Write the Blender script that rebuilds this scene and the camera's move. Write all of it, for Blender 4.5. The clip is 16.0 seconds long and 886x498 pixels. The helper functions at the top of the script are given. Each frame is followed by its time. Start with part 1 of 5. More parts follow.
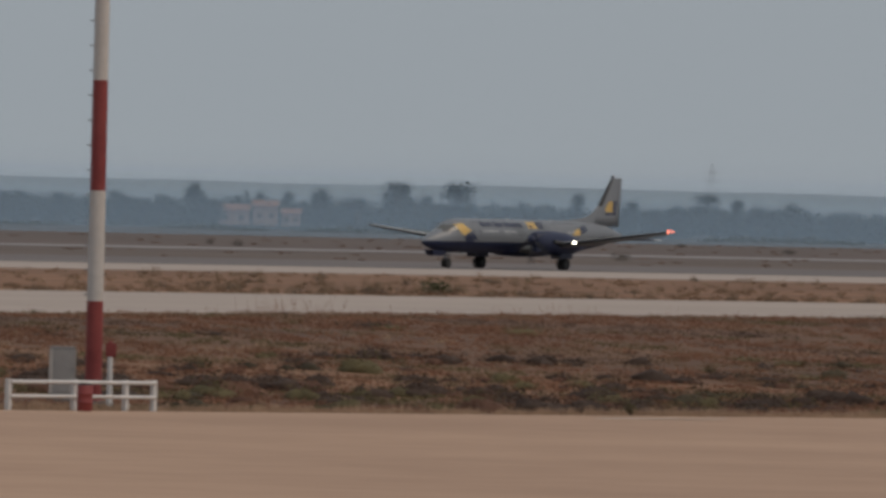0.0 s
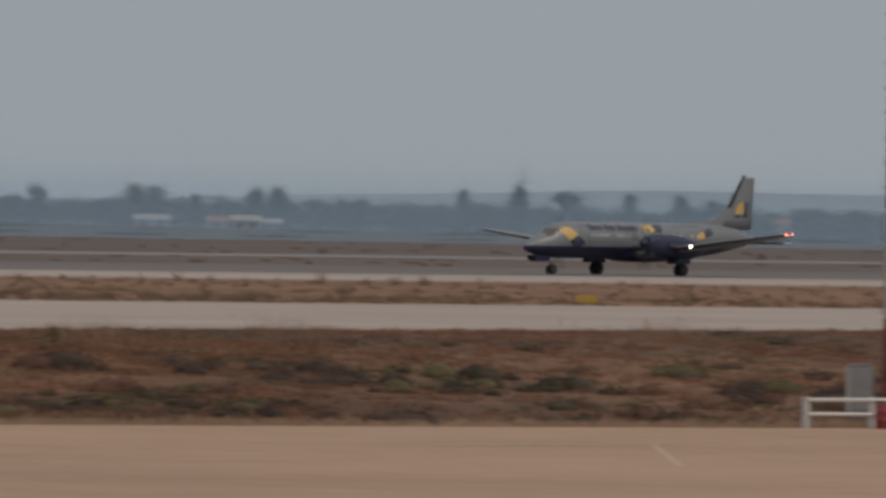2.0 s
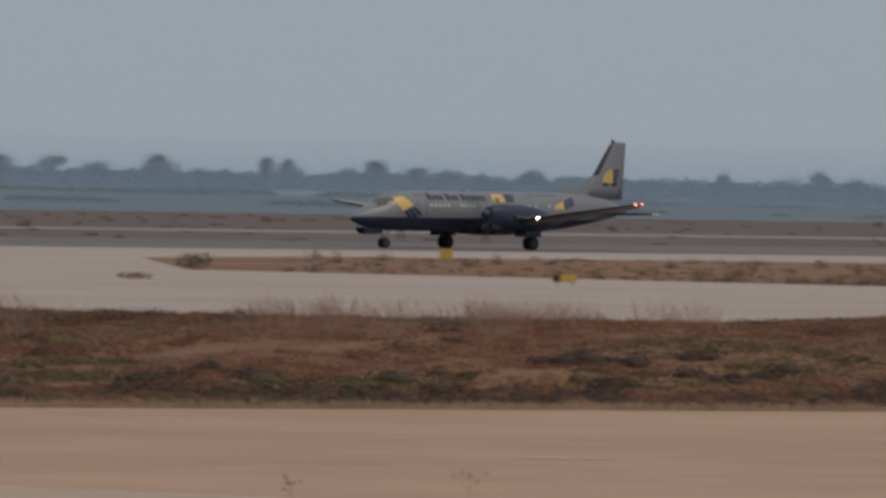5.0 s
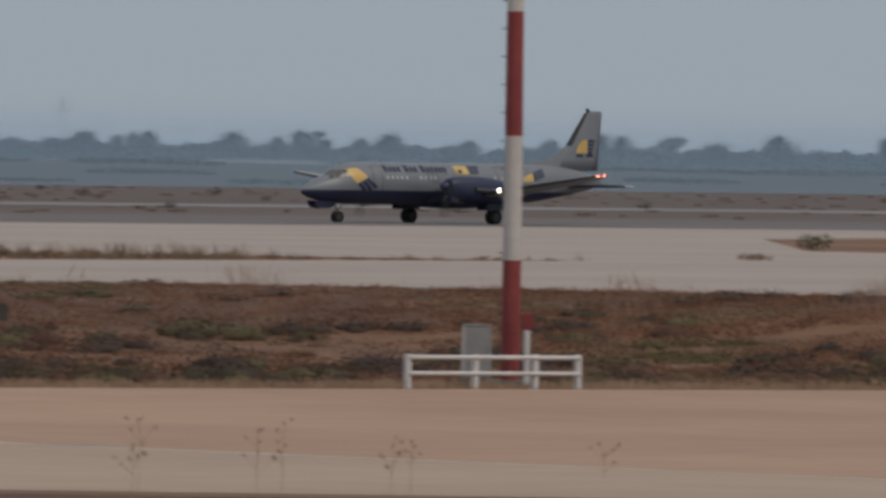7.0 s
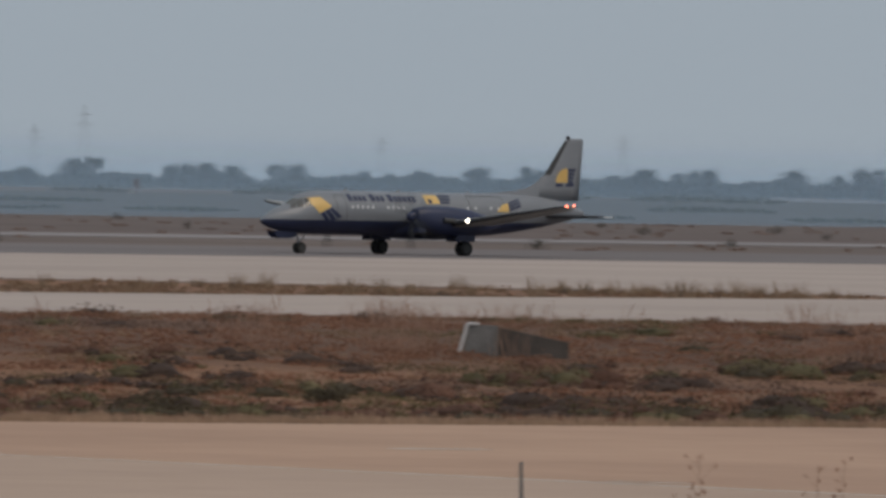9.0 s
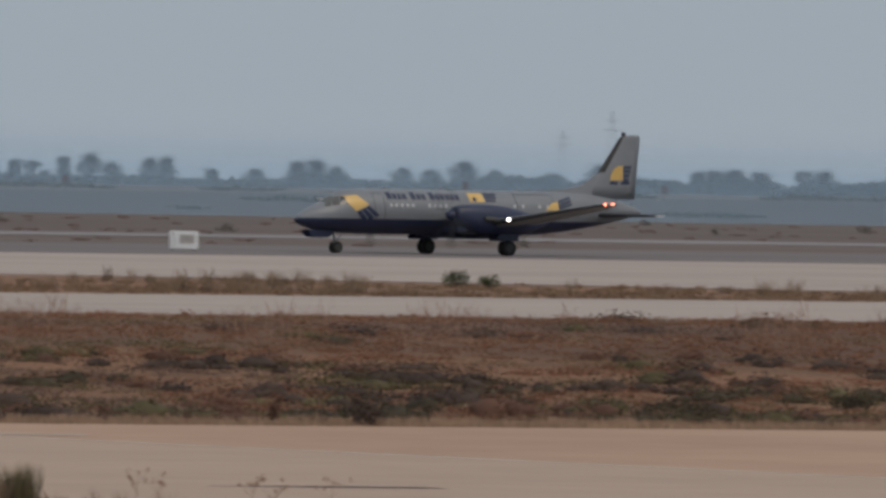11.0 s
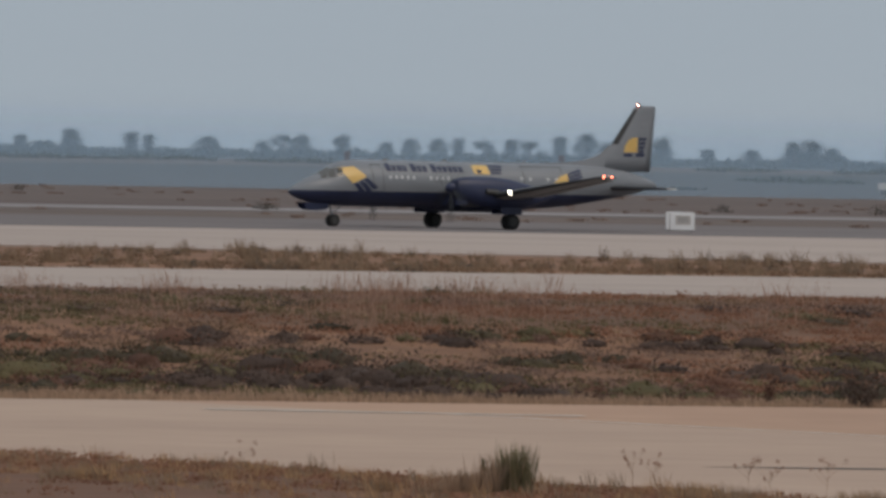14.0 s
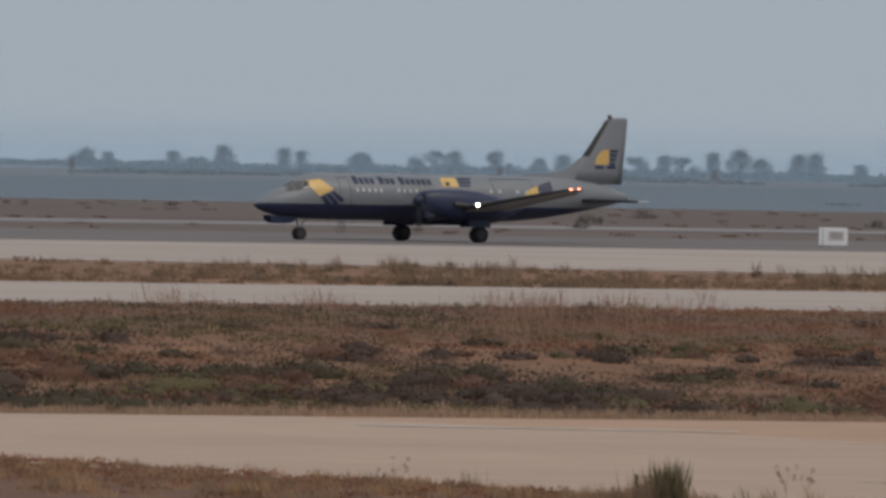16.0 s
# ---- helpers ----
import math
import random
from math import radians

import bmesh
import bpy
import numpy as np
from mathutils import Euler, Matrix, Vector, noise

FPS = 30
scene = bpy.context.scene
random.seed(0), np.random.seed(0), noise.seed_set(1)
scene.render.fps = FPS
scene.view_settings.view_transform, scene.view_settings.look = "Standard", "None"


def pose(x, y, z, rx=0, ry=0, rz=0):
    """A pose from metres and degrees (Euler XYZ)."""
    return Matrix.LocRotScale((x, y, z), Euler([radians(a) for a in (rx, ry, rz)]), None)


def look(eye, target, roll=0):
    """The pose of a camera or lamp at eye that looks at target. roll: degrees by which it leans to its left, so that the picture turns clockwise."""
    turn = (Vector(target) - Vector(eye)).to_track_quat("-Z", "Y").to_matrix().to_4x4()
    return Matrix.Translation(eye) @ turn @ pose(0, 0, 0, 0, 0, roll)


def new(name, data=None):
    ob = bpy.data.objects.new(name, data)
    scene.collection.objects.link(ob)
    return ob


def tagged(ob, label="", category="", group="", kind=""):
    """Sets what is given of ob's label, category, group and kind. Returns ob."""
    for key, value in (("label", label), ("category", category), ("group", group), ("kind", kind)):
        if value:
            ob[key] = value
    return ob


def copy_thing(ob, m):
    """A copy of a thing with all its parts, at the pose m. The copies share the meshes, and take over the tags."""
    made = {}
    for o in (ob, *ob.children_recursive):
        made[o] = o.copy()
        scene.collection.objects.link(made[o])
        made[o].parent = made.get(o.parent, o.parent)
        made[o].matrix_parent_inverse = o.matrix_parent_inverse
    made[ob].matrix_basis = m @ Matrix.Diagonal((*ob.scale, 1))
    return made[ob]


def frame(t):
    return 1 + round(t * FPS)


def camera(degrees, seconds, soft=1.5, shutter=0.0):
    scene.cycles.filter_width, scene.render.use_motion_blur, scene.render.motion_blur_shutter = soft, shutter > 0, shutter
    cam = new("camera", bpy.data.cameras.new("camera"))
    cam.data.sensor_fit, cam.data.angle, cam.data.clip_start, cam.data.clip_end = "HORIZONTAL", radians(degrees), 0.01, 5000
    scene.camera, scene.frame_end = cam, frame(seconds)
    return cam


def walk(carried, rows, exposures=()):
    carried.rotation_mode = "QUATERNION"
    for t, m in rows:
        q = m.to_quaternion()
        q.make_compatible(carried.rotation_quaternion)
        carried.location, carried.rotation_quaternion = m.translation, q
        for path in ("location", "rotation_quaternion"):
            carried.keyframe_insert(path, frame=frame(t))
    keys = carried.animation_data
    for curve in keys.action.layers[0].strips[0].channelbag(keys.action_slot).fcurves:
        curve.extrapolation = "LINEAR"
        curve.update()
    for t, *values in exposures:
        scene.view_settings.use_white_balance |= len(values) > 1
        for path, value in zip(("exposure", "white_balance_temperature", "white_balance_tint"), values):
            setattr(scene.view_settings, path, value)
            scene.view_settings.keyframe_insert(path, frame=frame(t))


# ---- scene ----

EYE = (0.0, 0.0, 4.31)
RUNWAY_Y = 607.8          # the line on which the aircraft rolls, z = 0
APRON_Z = -2.0

# ---------------------------------------------------------------- camera
# seconds, azimuth from +x, tilt, lean to the left (degrees)
PAN = [
    (0, 38.747, -0.167, 1.40),
    (0.5, 39.349, -0.176, 1.34),
    (1, 40.657, -0.181, 1.14),
    (1.5, 41.298, -0.166, 1.08),
    (2, 42.468, -0.162, 1.03),
    (2.5, 43.465, -0.182, 1.22),
    (3, 44.011, -0.223, 1.29),
    (3.5, 44.534, -0.269, 1.24),
    (4, 45.084, -0.289, 1.15),
    (4.5, 45.770, -0.284, 1.04),
    (5, 46.668, -0.296, 0.99),
    (5.2, 46.935, -0.306, 0.96),
    (7.3, 50.000, -0.406, 0.96),
    (7.5, 50.280, -0.382, 1.05),
    (8, 50.944, -0.339, 0.98),
    (8.5, 51.579, -0.278, 1.01),
    (9, 52.184, -0.290, 1.04),
    (9.5, 52.851, -0.300, 0.87),
    (10, 53.510, -0.269, 0.91),
    (10.2, 53.735, -0.262, 0.91),
    (12.3, 55.746, -0.374, 1.26),
    (12.5, 55.832, -0.364, 1.23),
    (13, 56.378, -0.411, 1.16),
    (13.5, 57.072, -0.411, 1.21),
    (14, 56.964, -0.437, 1.16),
    (14.5, 57.373, -0.440, 1.05),
    (15, 57.425, -0.381, 1.04),
    (15.5, 57.652, -0.357, 0.98),
    (16, 57.680, -0.376, 1.09),
]


def view(azimuth, tilt, lean):
    a, e = radians(azimuth), radians(tilt)
    ahead = Vector((math.cos(e) * math.cos(a), math.cos(e) * math.sin(a), math.sin(e)))
    return look(EYE, Vector(EYE) + 100 * ahead, lean)


cam = camera(4.1374, 16.0, soft=3.3, shutter=0.4)
walk(cam, [(t, view(a, e, r)) for t, a, e, r in PAN],
     exposures=[(0.0, -0.09, 6800, 13), (3.5, -0.05, 6950, 13), (5.0, -0.02, 6700, 13), (7.5, 0.02, 6500, 12), (10.0, 0.08, 6480, 12), (13.0, 0.12, 6500, 12), (16.0, 0.17, 6500, 12)])

# ---------------------------------------------------------------- light: hazy, overcast afternoon
world = bpy.data.worlds.new("hazy_sky")
scene.world = world
world.use_nodes = True
wn, wl = world.node_tree.nodes, world.node_tree.links
sky = wn.new("ShaderNodeTexSky")
sky.sky_type, sky.sun_disc = "NISHITA", False
sky.sun_elevation, sky.sun_rotation, sky.dust_density = radians(48), radians(200), 4.0
dim = wn.new("ShaderNodeVectorMath")
dim.operation = "SCALE"
dim.inputs["Scale"].default_value = 0.10
wl.new(sky.outputs[0], dim.inputs[0])
veil = wn.new("ShaderNodeMix")
veil.data_type = "RGBA"
veil.inputs["Factor"].default_value = 0.90
veil.inputs["B"].default_value = (0.340, 0.396, 0.442, 1)
wl.new(dim.outputs[0], veil.inputs["A"])
wl.new(veil.outputs["Result"], wn["Background"].inputs["Color"])
wn["Background"].inputs["Strength"].default_value = 1.0
sun = new("sun", bpy.data.lights.new("sun", "SUN"))
sun.data.energy, sun.data.angle, sun.data.color = 1.15, radians(30), (1.0, 0.87, 0.72)
sun.matrix_world = look((0, 0, 500), (-120, 330, 0))


# ---------------------------------------------------------------- materials
def shade(name, dark, light, scale=1.0, rough=0.7, metal=0.0, bump=0.0, fine=8.0, space="Object", stretch=(1, 1, 1), mid=0.5, spread=0.18, each=0.0, glow=0.0, leafy=0.0):
    """Two tones mixed by noise at two scales, with a fine relief; each: how far single pieces differ in brightness."""
    m = bpy.data.materials.new(name)
    m.use_nodes = True
    n, l = m.node_tree.nodes, m.node_tree.links
    b = n["Principled BSDF"]
    b.inputs["Roughness"].default_value, b.inputs["Metallic"].default_value = rough, metal
    if space == "World":
        src = n.new("ShaderNodeNewGeometry").outputs["Position"]
    else:
        src = n.new("ShaderNodeTexCoord").outputs["Object"]
    mp = n.new("ShaderNodeMapping")
    mp.inputs["Scale"].default_value = stretch
    l.new(src, mp.inputs[0])
    big, small = n.new("ShaderNodeTexNoise"), n.new("ShaderNodeTexNoise")
    for tex, s, d in ((big, scale, 4), (small, scale * fine, 3)):
        tex.inputs["Scale"].default_value, tex.inputs["Detail"].default_value = s, d
        l.new(mp.outputs[0], tex.inputs["Vector"])
    add = n.new("ShaderNodeMix")
    add.inputs["Factor"].default_value = 0.35
    l.new(big.outputs[0], add.inputs["A"])
    l.new(small.outputs[0], add.inputs["B"])
    rng = n.new("ShaderNodeMapRange")
    rng.inputs["From Min"].default_value, rng.inputs["From Max"].default_value = mid - spread, mid + spread
    l.new(add.outputs["Result"], rng.inputs["Value"])
    mix = n.new("ShaderNodeMix")
    mix.data_type = "RGBA"
    mix.inputs["A"].default_value, mix.inputs["B"].default_value = (*dark, 1), (*light, 1)
    l.new(rng.outputs[0], mix.inputs["Factor"])
    out = mix.outputs["Result"]
    if each:
        isl = n.new("ShaderNodeNewGeometry").outputs["Random Per Island"]
        r2 = n.new("ShaderNodeMapRange")
        r2.inputs["To Min"].default_value, r2.inputs["To Max"].default_value = 1 - each, 1 + each
        l.new(isl, r2.inputs["Value"])
        sc = n.new("ShaderNodeVectorMath")
        sc.operation = "SCALE"
        l.new(out, sc.inputs[0])
        l.new(r2.outputs[0], sc.inputs["Scale"])
        out = sc.outputs[0]
    l.new(out, b.inputs["Base Color"])
    if bump:
        bp = n.new("ShaderNodeBump")
        bp.inputs["Strength"].default_value, bp.inputs["Distance"].default_value = bump, 0.05
        l.new(add.outputs["Result"], bp.inputs["Height"])
        l.new(bp.outputs[0], b.inputs["Normal"])
    if leafy:
        thin, both = n.new("ShaderNodeBsdfTranslucent"), n.new("ShaderNodeMixShader")
        l.new(out, thin.inputs["Color"])
        both.inputs[0].default_value = leafy
        l.new(b.outputs[0], both.inputs[1])
        l.new(thin.outputs[0], both.inputs[2])
        l.new(both.outputs[0], n["Material Output"].inputs["Surface"])
    if glow:
        b.inputs["Emission Color"].default_value, b.inputs["Emission Strength"].default_value = (*light, 1), glow
    return m


def ground_shade():
    """Dry soil and grass whose tone changes from field to field, by distance from the apron; far fields are tinted blue
    to imitate haze.
    """
    m = shade("dry_ground_far_hazed", (0.16, 0.100, 0.066), (0.36, 0.235, 0.150), 0.05, 0.95, bump=0.3, fine=14, space="World", stretch=(0.45, 1.5, 1))
    n, l = m.node_tree.nodes, m.node_tree.links
    pos = n.new("ShaderNodeNewGeometry").outputs["Position"]
    xyz = n.new("ShaderNodeSeparateXYZ")
    l.new(pos, xyz.inputs[0])
    wob = n.new("ShaderNodeTexNoise")
    wob.inputs["Scale"].default_value, wob.inputs["Detail"].default_value = 0.02, 4
    l.new(pos, wob.inputs["Vector"])
    shift = n.new("ShaderNodeMath")
    shift.operation = "MULTIPLY_ADD"
    l.new(wob.outputs[0], shift.inputs[0])
    shift.inputs[1].default_value = 12
    # near the apron the tones follow its slanting edge
    near, slant, along = n.new("ShaderNodeMapRange"), n.new("ShaderNodeMath"), n.new("ShaderNodeMath")
    for key, value in (("From Min", 300), ("From Max", 345), ("To Min", 0.158), ("To Max", 0.0)):
        near.inputs[key].default_value = value
    l.new(xyz.outputs["Y"], near.inputs["Value"])
    slant.operation, along.operation = "SUBTRACT", "MULTIPLY_ADD"
    slant.inputs[1].default_value = 172
    l.new(xyz.outputs["X"], slant.inputs[0])
    l.new(slant.outputs[0], along.inputs[0])
    l.new(near.outputs[0], along.inputs[1])
    l.new(xyz.outputs["Y"], along.inputs[2])
    l.new(along.outputs[0], shift.inputs[2])
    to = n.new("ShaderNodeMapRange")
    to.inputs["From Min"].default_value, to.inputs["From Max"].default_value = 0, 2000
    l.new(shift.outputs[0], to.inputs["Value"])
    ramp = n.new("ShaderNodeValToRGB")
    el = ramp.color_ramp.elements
    # The farther stops lean blue: distance haze put into the fields' colour.
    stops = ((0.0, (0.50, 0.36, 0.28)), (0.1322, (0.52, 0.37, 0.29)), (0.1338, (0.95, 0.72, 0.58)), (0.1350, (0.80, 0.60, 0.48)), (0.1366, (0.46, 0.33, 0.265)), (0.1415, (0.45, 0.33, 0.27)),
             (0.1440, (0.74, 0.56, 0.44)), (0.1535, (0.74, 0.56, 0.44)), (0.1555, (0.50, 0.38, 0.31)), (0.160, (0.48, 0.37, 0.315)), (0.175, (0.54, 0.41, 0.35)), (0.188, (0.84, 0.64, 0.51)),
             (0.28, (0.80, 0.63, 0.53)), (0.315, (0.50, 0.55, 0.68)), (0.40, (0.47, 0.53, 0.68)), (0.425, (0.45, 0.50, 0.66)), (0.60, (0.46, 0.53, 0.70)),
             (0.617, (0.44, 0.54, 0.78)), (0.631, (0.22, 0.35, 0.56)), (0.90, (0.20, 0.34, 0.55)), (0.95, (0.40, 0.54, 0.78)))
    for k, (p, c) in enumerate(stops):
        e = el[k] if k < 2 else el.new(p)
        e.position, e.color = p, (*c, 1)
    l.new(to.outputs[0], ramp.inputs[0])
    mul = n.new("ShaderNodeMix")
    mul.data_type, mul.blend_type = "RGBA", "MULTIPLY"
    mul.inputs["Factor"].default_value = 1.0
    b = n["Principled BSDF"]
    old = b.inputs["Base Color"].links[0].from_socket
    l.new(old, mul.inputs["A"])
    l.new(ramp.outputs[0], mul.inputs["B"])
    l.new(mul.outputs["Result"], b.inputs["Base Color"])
    return m


M_GROUND = ground_shade()
M_APRON = shade("apron_concrete", (0.375, 0.232, 0.155), (0.470, 0.300, 0.202), 0.10, 0.9, bump=0.1, fine=9, space="World", stretch=(0.5, 0.5, 1), spread=0.15)
M_STRIP = shade("grey_concrete", (0.390, 0.275, 0.204), (0.478, 0.346, 0.260), 0.10, 0.9, bump=0.1, fine=9, space="World", stretch=(0.5, 0.5, 1))
M_TAXI = shade("pale_concrete", (0.35, 0.284, 0.245), (0.445, 0.364, 0.316), 0.06, 0.9, bump=0.1, fine=9, space="World", stretch=(0.5, 1, 1))
M_ASPHALT = shade("worn_asphalt", (0.128, 0.108, 0.103), (0.180, 0.153, 0.146), 0.06, 0.9, bump=0.1, fine=9, space="World", stretch=(0.3, 1, 1), spread=0.14)
M_TRACK = shade("pale_track", (0.19, 0.172, 0.172), (0.28, 0.255, 0.25), 0.05, 0.9, space="World", stretch=(0.4, 1, 1))
M_LINE = shade("worn_white_paint", (0.44, 0.38, 0.32), (0.66, 0.62, 0.56), 0.7, 0.8, space="World")
M_YLINE = shade("worn_yellow_paint", (0.45, 0.34, 0.21), (0.54, 0.42, 0.25), 0.6, 0.8, space="World")
M_SCRUB = shade("scrub_leaf", (0.190, 0.122, 0.079), (0.340, 0.222, 0.144), 0.10, 0.9, fine=7, space="World", each=0.06, leafy=0.4)
M_HEATH = shade("rusty_heath", (0.208, 0.102, 0.065), (0.368, 0.192, 0.120), 0.12, 0.9, fine=7, space="World", each=0.06, leafy=0.4)
M_GREEN = shade("green_leaf", (0.110, 0.092, 0.046), (0.205, 0.165, 0.082), 0.3, 0.85, fine=5, space="World", each=0.12, leafy=0.35)
M_MAUVE = shade("purple_brown_leaf", (0.066, 0.044, 0.036), (0.120, 0.080, 0.062), 0.4, 0.9, fine=5, space="World", each=0.15, leafy=0.3)
# Brown leaf made paler to put the haze beyond the runway into its colour.
M_FIELDBUSH = shade("haze_paled_brown_leaf", (0.105, 0.094, 0.082), (0.155, 0.138, 0.120), 0.4, 0.9, fine=5, space="World", each=0.15, leafy=0.4)
M_TUSSOCK = shade("olive_blade", (0.115, 0.102, 0.052), (0.245, 0.205, 0.115), 2.0, 0.9, fine=5, space="World", each=0.4, leafy=0.4)
M_DARKBUSH = shade("dark_olive_leaf", (0.058, 0.046, 0.030), (0.110, 0.086, 0.052), 0.4, 0.9, fine=5, space="World", each=0.15, leafy=0.3)
M_RUST = shade("red_brown_leaf", (0.125, 0.066, 0.046), (0.225, 0.116, 0.078), 0.3, 0.9, fine=5, space="World", each=0.15, leafy=0.35)
M_DRY = shade("dull_dry_blade", (0.20, 0.140, 0.092), (0.34, 0.245, 0.165), 0.2, 0.9, fine=6, space="World", each=0.3, leafy=0.3)
M_TAWNY = shade("tawny_blade", (0.30, 0.180, 0.095), (0.46, 0.29, 0.16), 0.35, 0.9, fine=6, space="World", each=0.3, leafy=0.2)
M_UMBER = shade("mauve_brown_grass", (0.165, 0.109, 0.085), (0.282, 0.188, 0.145), 0.10, 0.9, fine=7, space="World", each=0.06, leafy=0.4)
M_PLUME = shade("pink_brown_plume", (0.36, 0.215, 0.152), (0.52, 0.325, 0.235), 0.4, 0.9, fine=5, space="World", each=0.2, leafy=0.5)
M_STRAW = shade("straw", (0.32, 0.212, 0.142), (0.49, 0.335, 0.230), 0.35, 0.9, fine=6, space="World", each=0.25, leafy=0.35)
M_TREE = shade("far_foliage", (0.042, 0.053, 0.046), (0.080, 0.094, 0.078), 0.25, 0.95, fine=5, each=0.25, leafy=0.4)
M_HEDGEROW = shade("field_growth", (0.080, 0.092, 0.080), (0.125, 0.138, 0.116), 0.25, 0.95, fine=5, space="World", each=0.2, leafy=0.4)
M_BUSH = shade("dark_green_leaf", (0.055, 0.066, 0.032), (0.105, 0.118, 0.056), 0.6, 0.85, fine=5, space="World", each=0.15, leafy=0.35)
M_BARK = shade("far_bark", (0.10, 0.08, 0.065), (0.16, 0.13, 0.11), 0.6, 0.95)
# Pale blue-grey hills: the haze before them is put into the base colour.
M_HILL = shade("haze_tinted_hills", (0.235, 0.275, 0.295), (0.265, 0.305, 0.325), 0.002, 1.0, space="World")
M_RED = shade("faded_red_paint", (0.20, 0.030, 0.030), (0.29, 0.055, 0.050), 0.9, 0.6, bump=0.05)
M_WHITE = shade("weathered_white_paint", (0.48, 0.45, 0.42), (0.60, 0.57, 0.54), 0.8, 0.6, bump=0.05)
M_FENCE = shade("white_rail_paint", (0.58, 0.56, 0.55), (0.72, 0.70, 0.68), 1.5, 0.6, bump=0.05)
M_BRIGHT = shade("clean_white_paint", (0.78, 0.78, 0.78), (0.86, 0.86, 0.86), 1.5, 0.5)
M_CAB = shade("grey_cabinet_paint", (0.31, 0.295, 0.285), (0.38, 0.365, 0.35), 1.2, 0.6)
M_STONE = shade("old_concrete", (0.150, 0.138, 0.126), (0.26, 0.243, 0.226), 1.2, 0.9, bump=0.3)
M_DARKSTONE = shade("dark_concrete", (0.048, 0.041, 0.036), (0.110, 0.094, 0.083), 1.2, 0.9, bump=0.3)
M_STEEL = shade("galvanised_steel", (0.22, 0.22, 0.23), (0.34, 0.34, 0.35), 2.0, 0.45, 0.6)
M_YELLOW = shade("sign_yellow", (0.50, 0.33, 0.055), (0.62, 0.42, 0.075), 2.0, 0.5)
M_BLACK = shade("black_paint", (0.018, 0.018, 0.020), (0.035, 0.035, 0.038), 2.0, 0.5)
M_GREY = shade("aircraft_grey", (0.176, 0.188, 0.206), (0.222, 0.234, 0.252), 0.5, 0.38, bump=0.02, fine=6, stretch=(0.35, 1, 1.6))
M_NAVY = shade("aircraft_navy", (0.015, 0.021, 0.055), (0.024, 0.032, 0.078), 0.6, 0.45, fine=6)
M_GOLD = shade("aircraft_yellow", (0.62, 0.40, 0.12), (0.70, 0.47, 0.16), 1.0, 0.4)
M_WINGTOP = shade("wing_grey", (0.31, 0.30, 0.285), (0.38, 0.37, 0.35), 0.6, 0.5, fine=6, stretch=(2, 0.4, 1))
M_TAILGREY = shade("dark_tail_grey", (0.045, 0.046, 0.055), (0.070, 0.070, 0.080), 1.0, 0.5)
M_DEICE = shade("black_rubber_boot", (0.018, 0.018, 0.019), (0.032, 0.032, 0.034), 1.5, 0.6)
M_TYRE = shade("tyre_rubber", (0.014, 0.014, 0.014), (0.026, 0.025, 0.024), 3, 0.85)
M_GLASS = shade("cockpit_glass", (0.050, 0.050, 0.046), (0.075, 0.074, 0.068), 2, 0.12)
# Same glass, paled: the sky's reflection is put into the base colour.
M_SHIELD = shade("windscreen_painted_sky", (0.105, 0.104, 0.098), (0.145, 0.142, 0.132), 2, 0.10)
M_RIM = shade("brake_dusty_rim", (0.045, 0.044, 0.043), (0.08, 0.078, 0.075), 3, 0.6, 0.3)
M_BLADE = shade("propeller_black", (0.020, 0.020, 0.022), (0.035, 0.035, 0.036), 2, 0.5)
M_WINDOW = shade("cabin_window_plug", (0.52, 0.53, 0.54), (0.60, 0.61, 0.62), 2, 0.3)
M_LAMP = shade("landing_light_glow", (1.0, 0.93, 0.78), (1.0, 0.93, 0.78), 1, 0.2, glow=9)
M_NAVRED = shade("navigation_light_red", (1.0, 0.22, 0.12), (1.0, 0.22, 0.12), 1, 0.2, glow=8)
M_BEACON = shade("beacon_glow", (1.0, 0.40, 0.30), (1.0, 0.40, 0.30), 1, 0.2, glow=80)
M_WALL = shade("far_render", (0.27, 0.255, 0.24), (0.34, 0.325, 0.305), 0.3, 0.9)
M_PINKWALL = shade("far_pink_render", (0.32, 0.22, 0.18), (0.42, 0.30, 0.25), 0.3, 0.9)
M_ROOF = shade("far_tiles", (0.20, 0.095, 0.06), (0.28, 0.14, 0.09), 0.4, 0.9)
M_PALE = shade("far_metal", (0.20, 0.20, 0.20), (0.28, 0.28, 0.28), 0.5, 0.7)
M_ORANGE = shade("marker_orange", (0.085, 0.045, 0.032), (0.12, 0.062, 0.045), 1.0, 0.7)


# ---------------------------------------------------------------- building helpers
def mesh_of(bm, name, smooth=False):
    me = bpy.data.meshes.new(name)
    bmesh.ops.recalc_face_normals(bm, faces=bm.faces)
    bm.to_mesh(me)
    bm.free()
    if smooth:
        me.shade_smooth()
    return me


def part(name, bm, material, parent=None, label="", smooth=False):
    """Links a bmesh as one mesh object, under a thing if one is given."""
    me = mesh_of(bm, name, smooth)
    me.materials.append(material)
    ob = new(name, me)
    ob.parent = parent
    return tagged(ob, label)


def thing(name, at, label, category, group="", turn=0.0):
    e = new(name)
    e.matrix_basis = pose(*at, 0, 0, turn)
    return tagged(e, label, category, group)


def box(bm, centre, size, bevel=0.0, m=None):
    r = bmesh.ops.create_cube(bm, size=1.0, matrix=(m or Matrix()) @ Matrix.LocRotScale(centre, None, size))
    if bevel:
        edges = list({e for v in r["verts"] for e in v.link_edges})
        bmesh.ops.bevel(bm, geom=edges, offset=bevel, segments=2, affect="EDGES")
    return bm


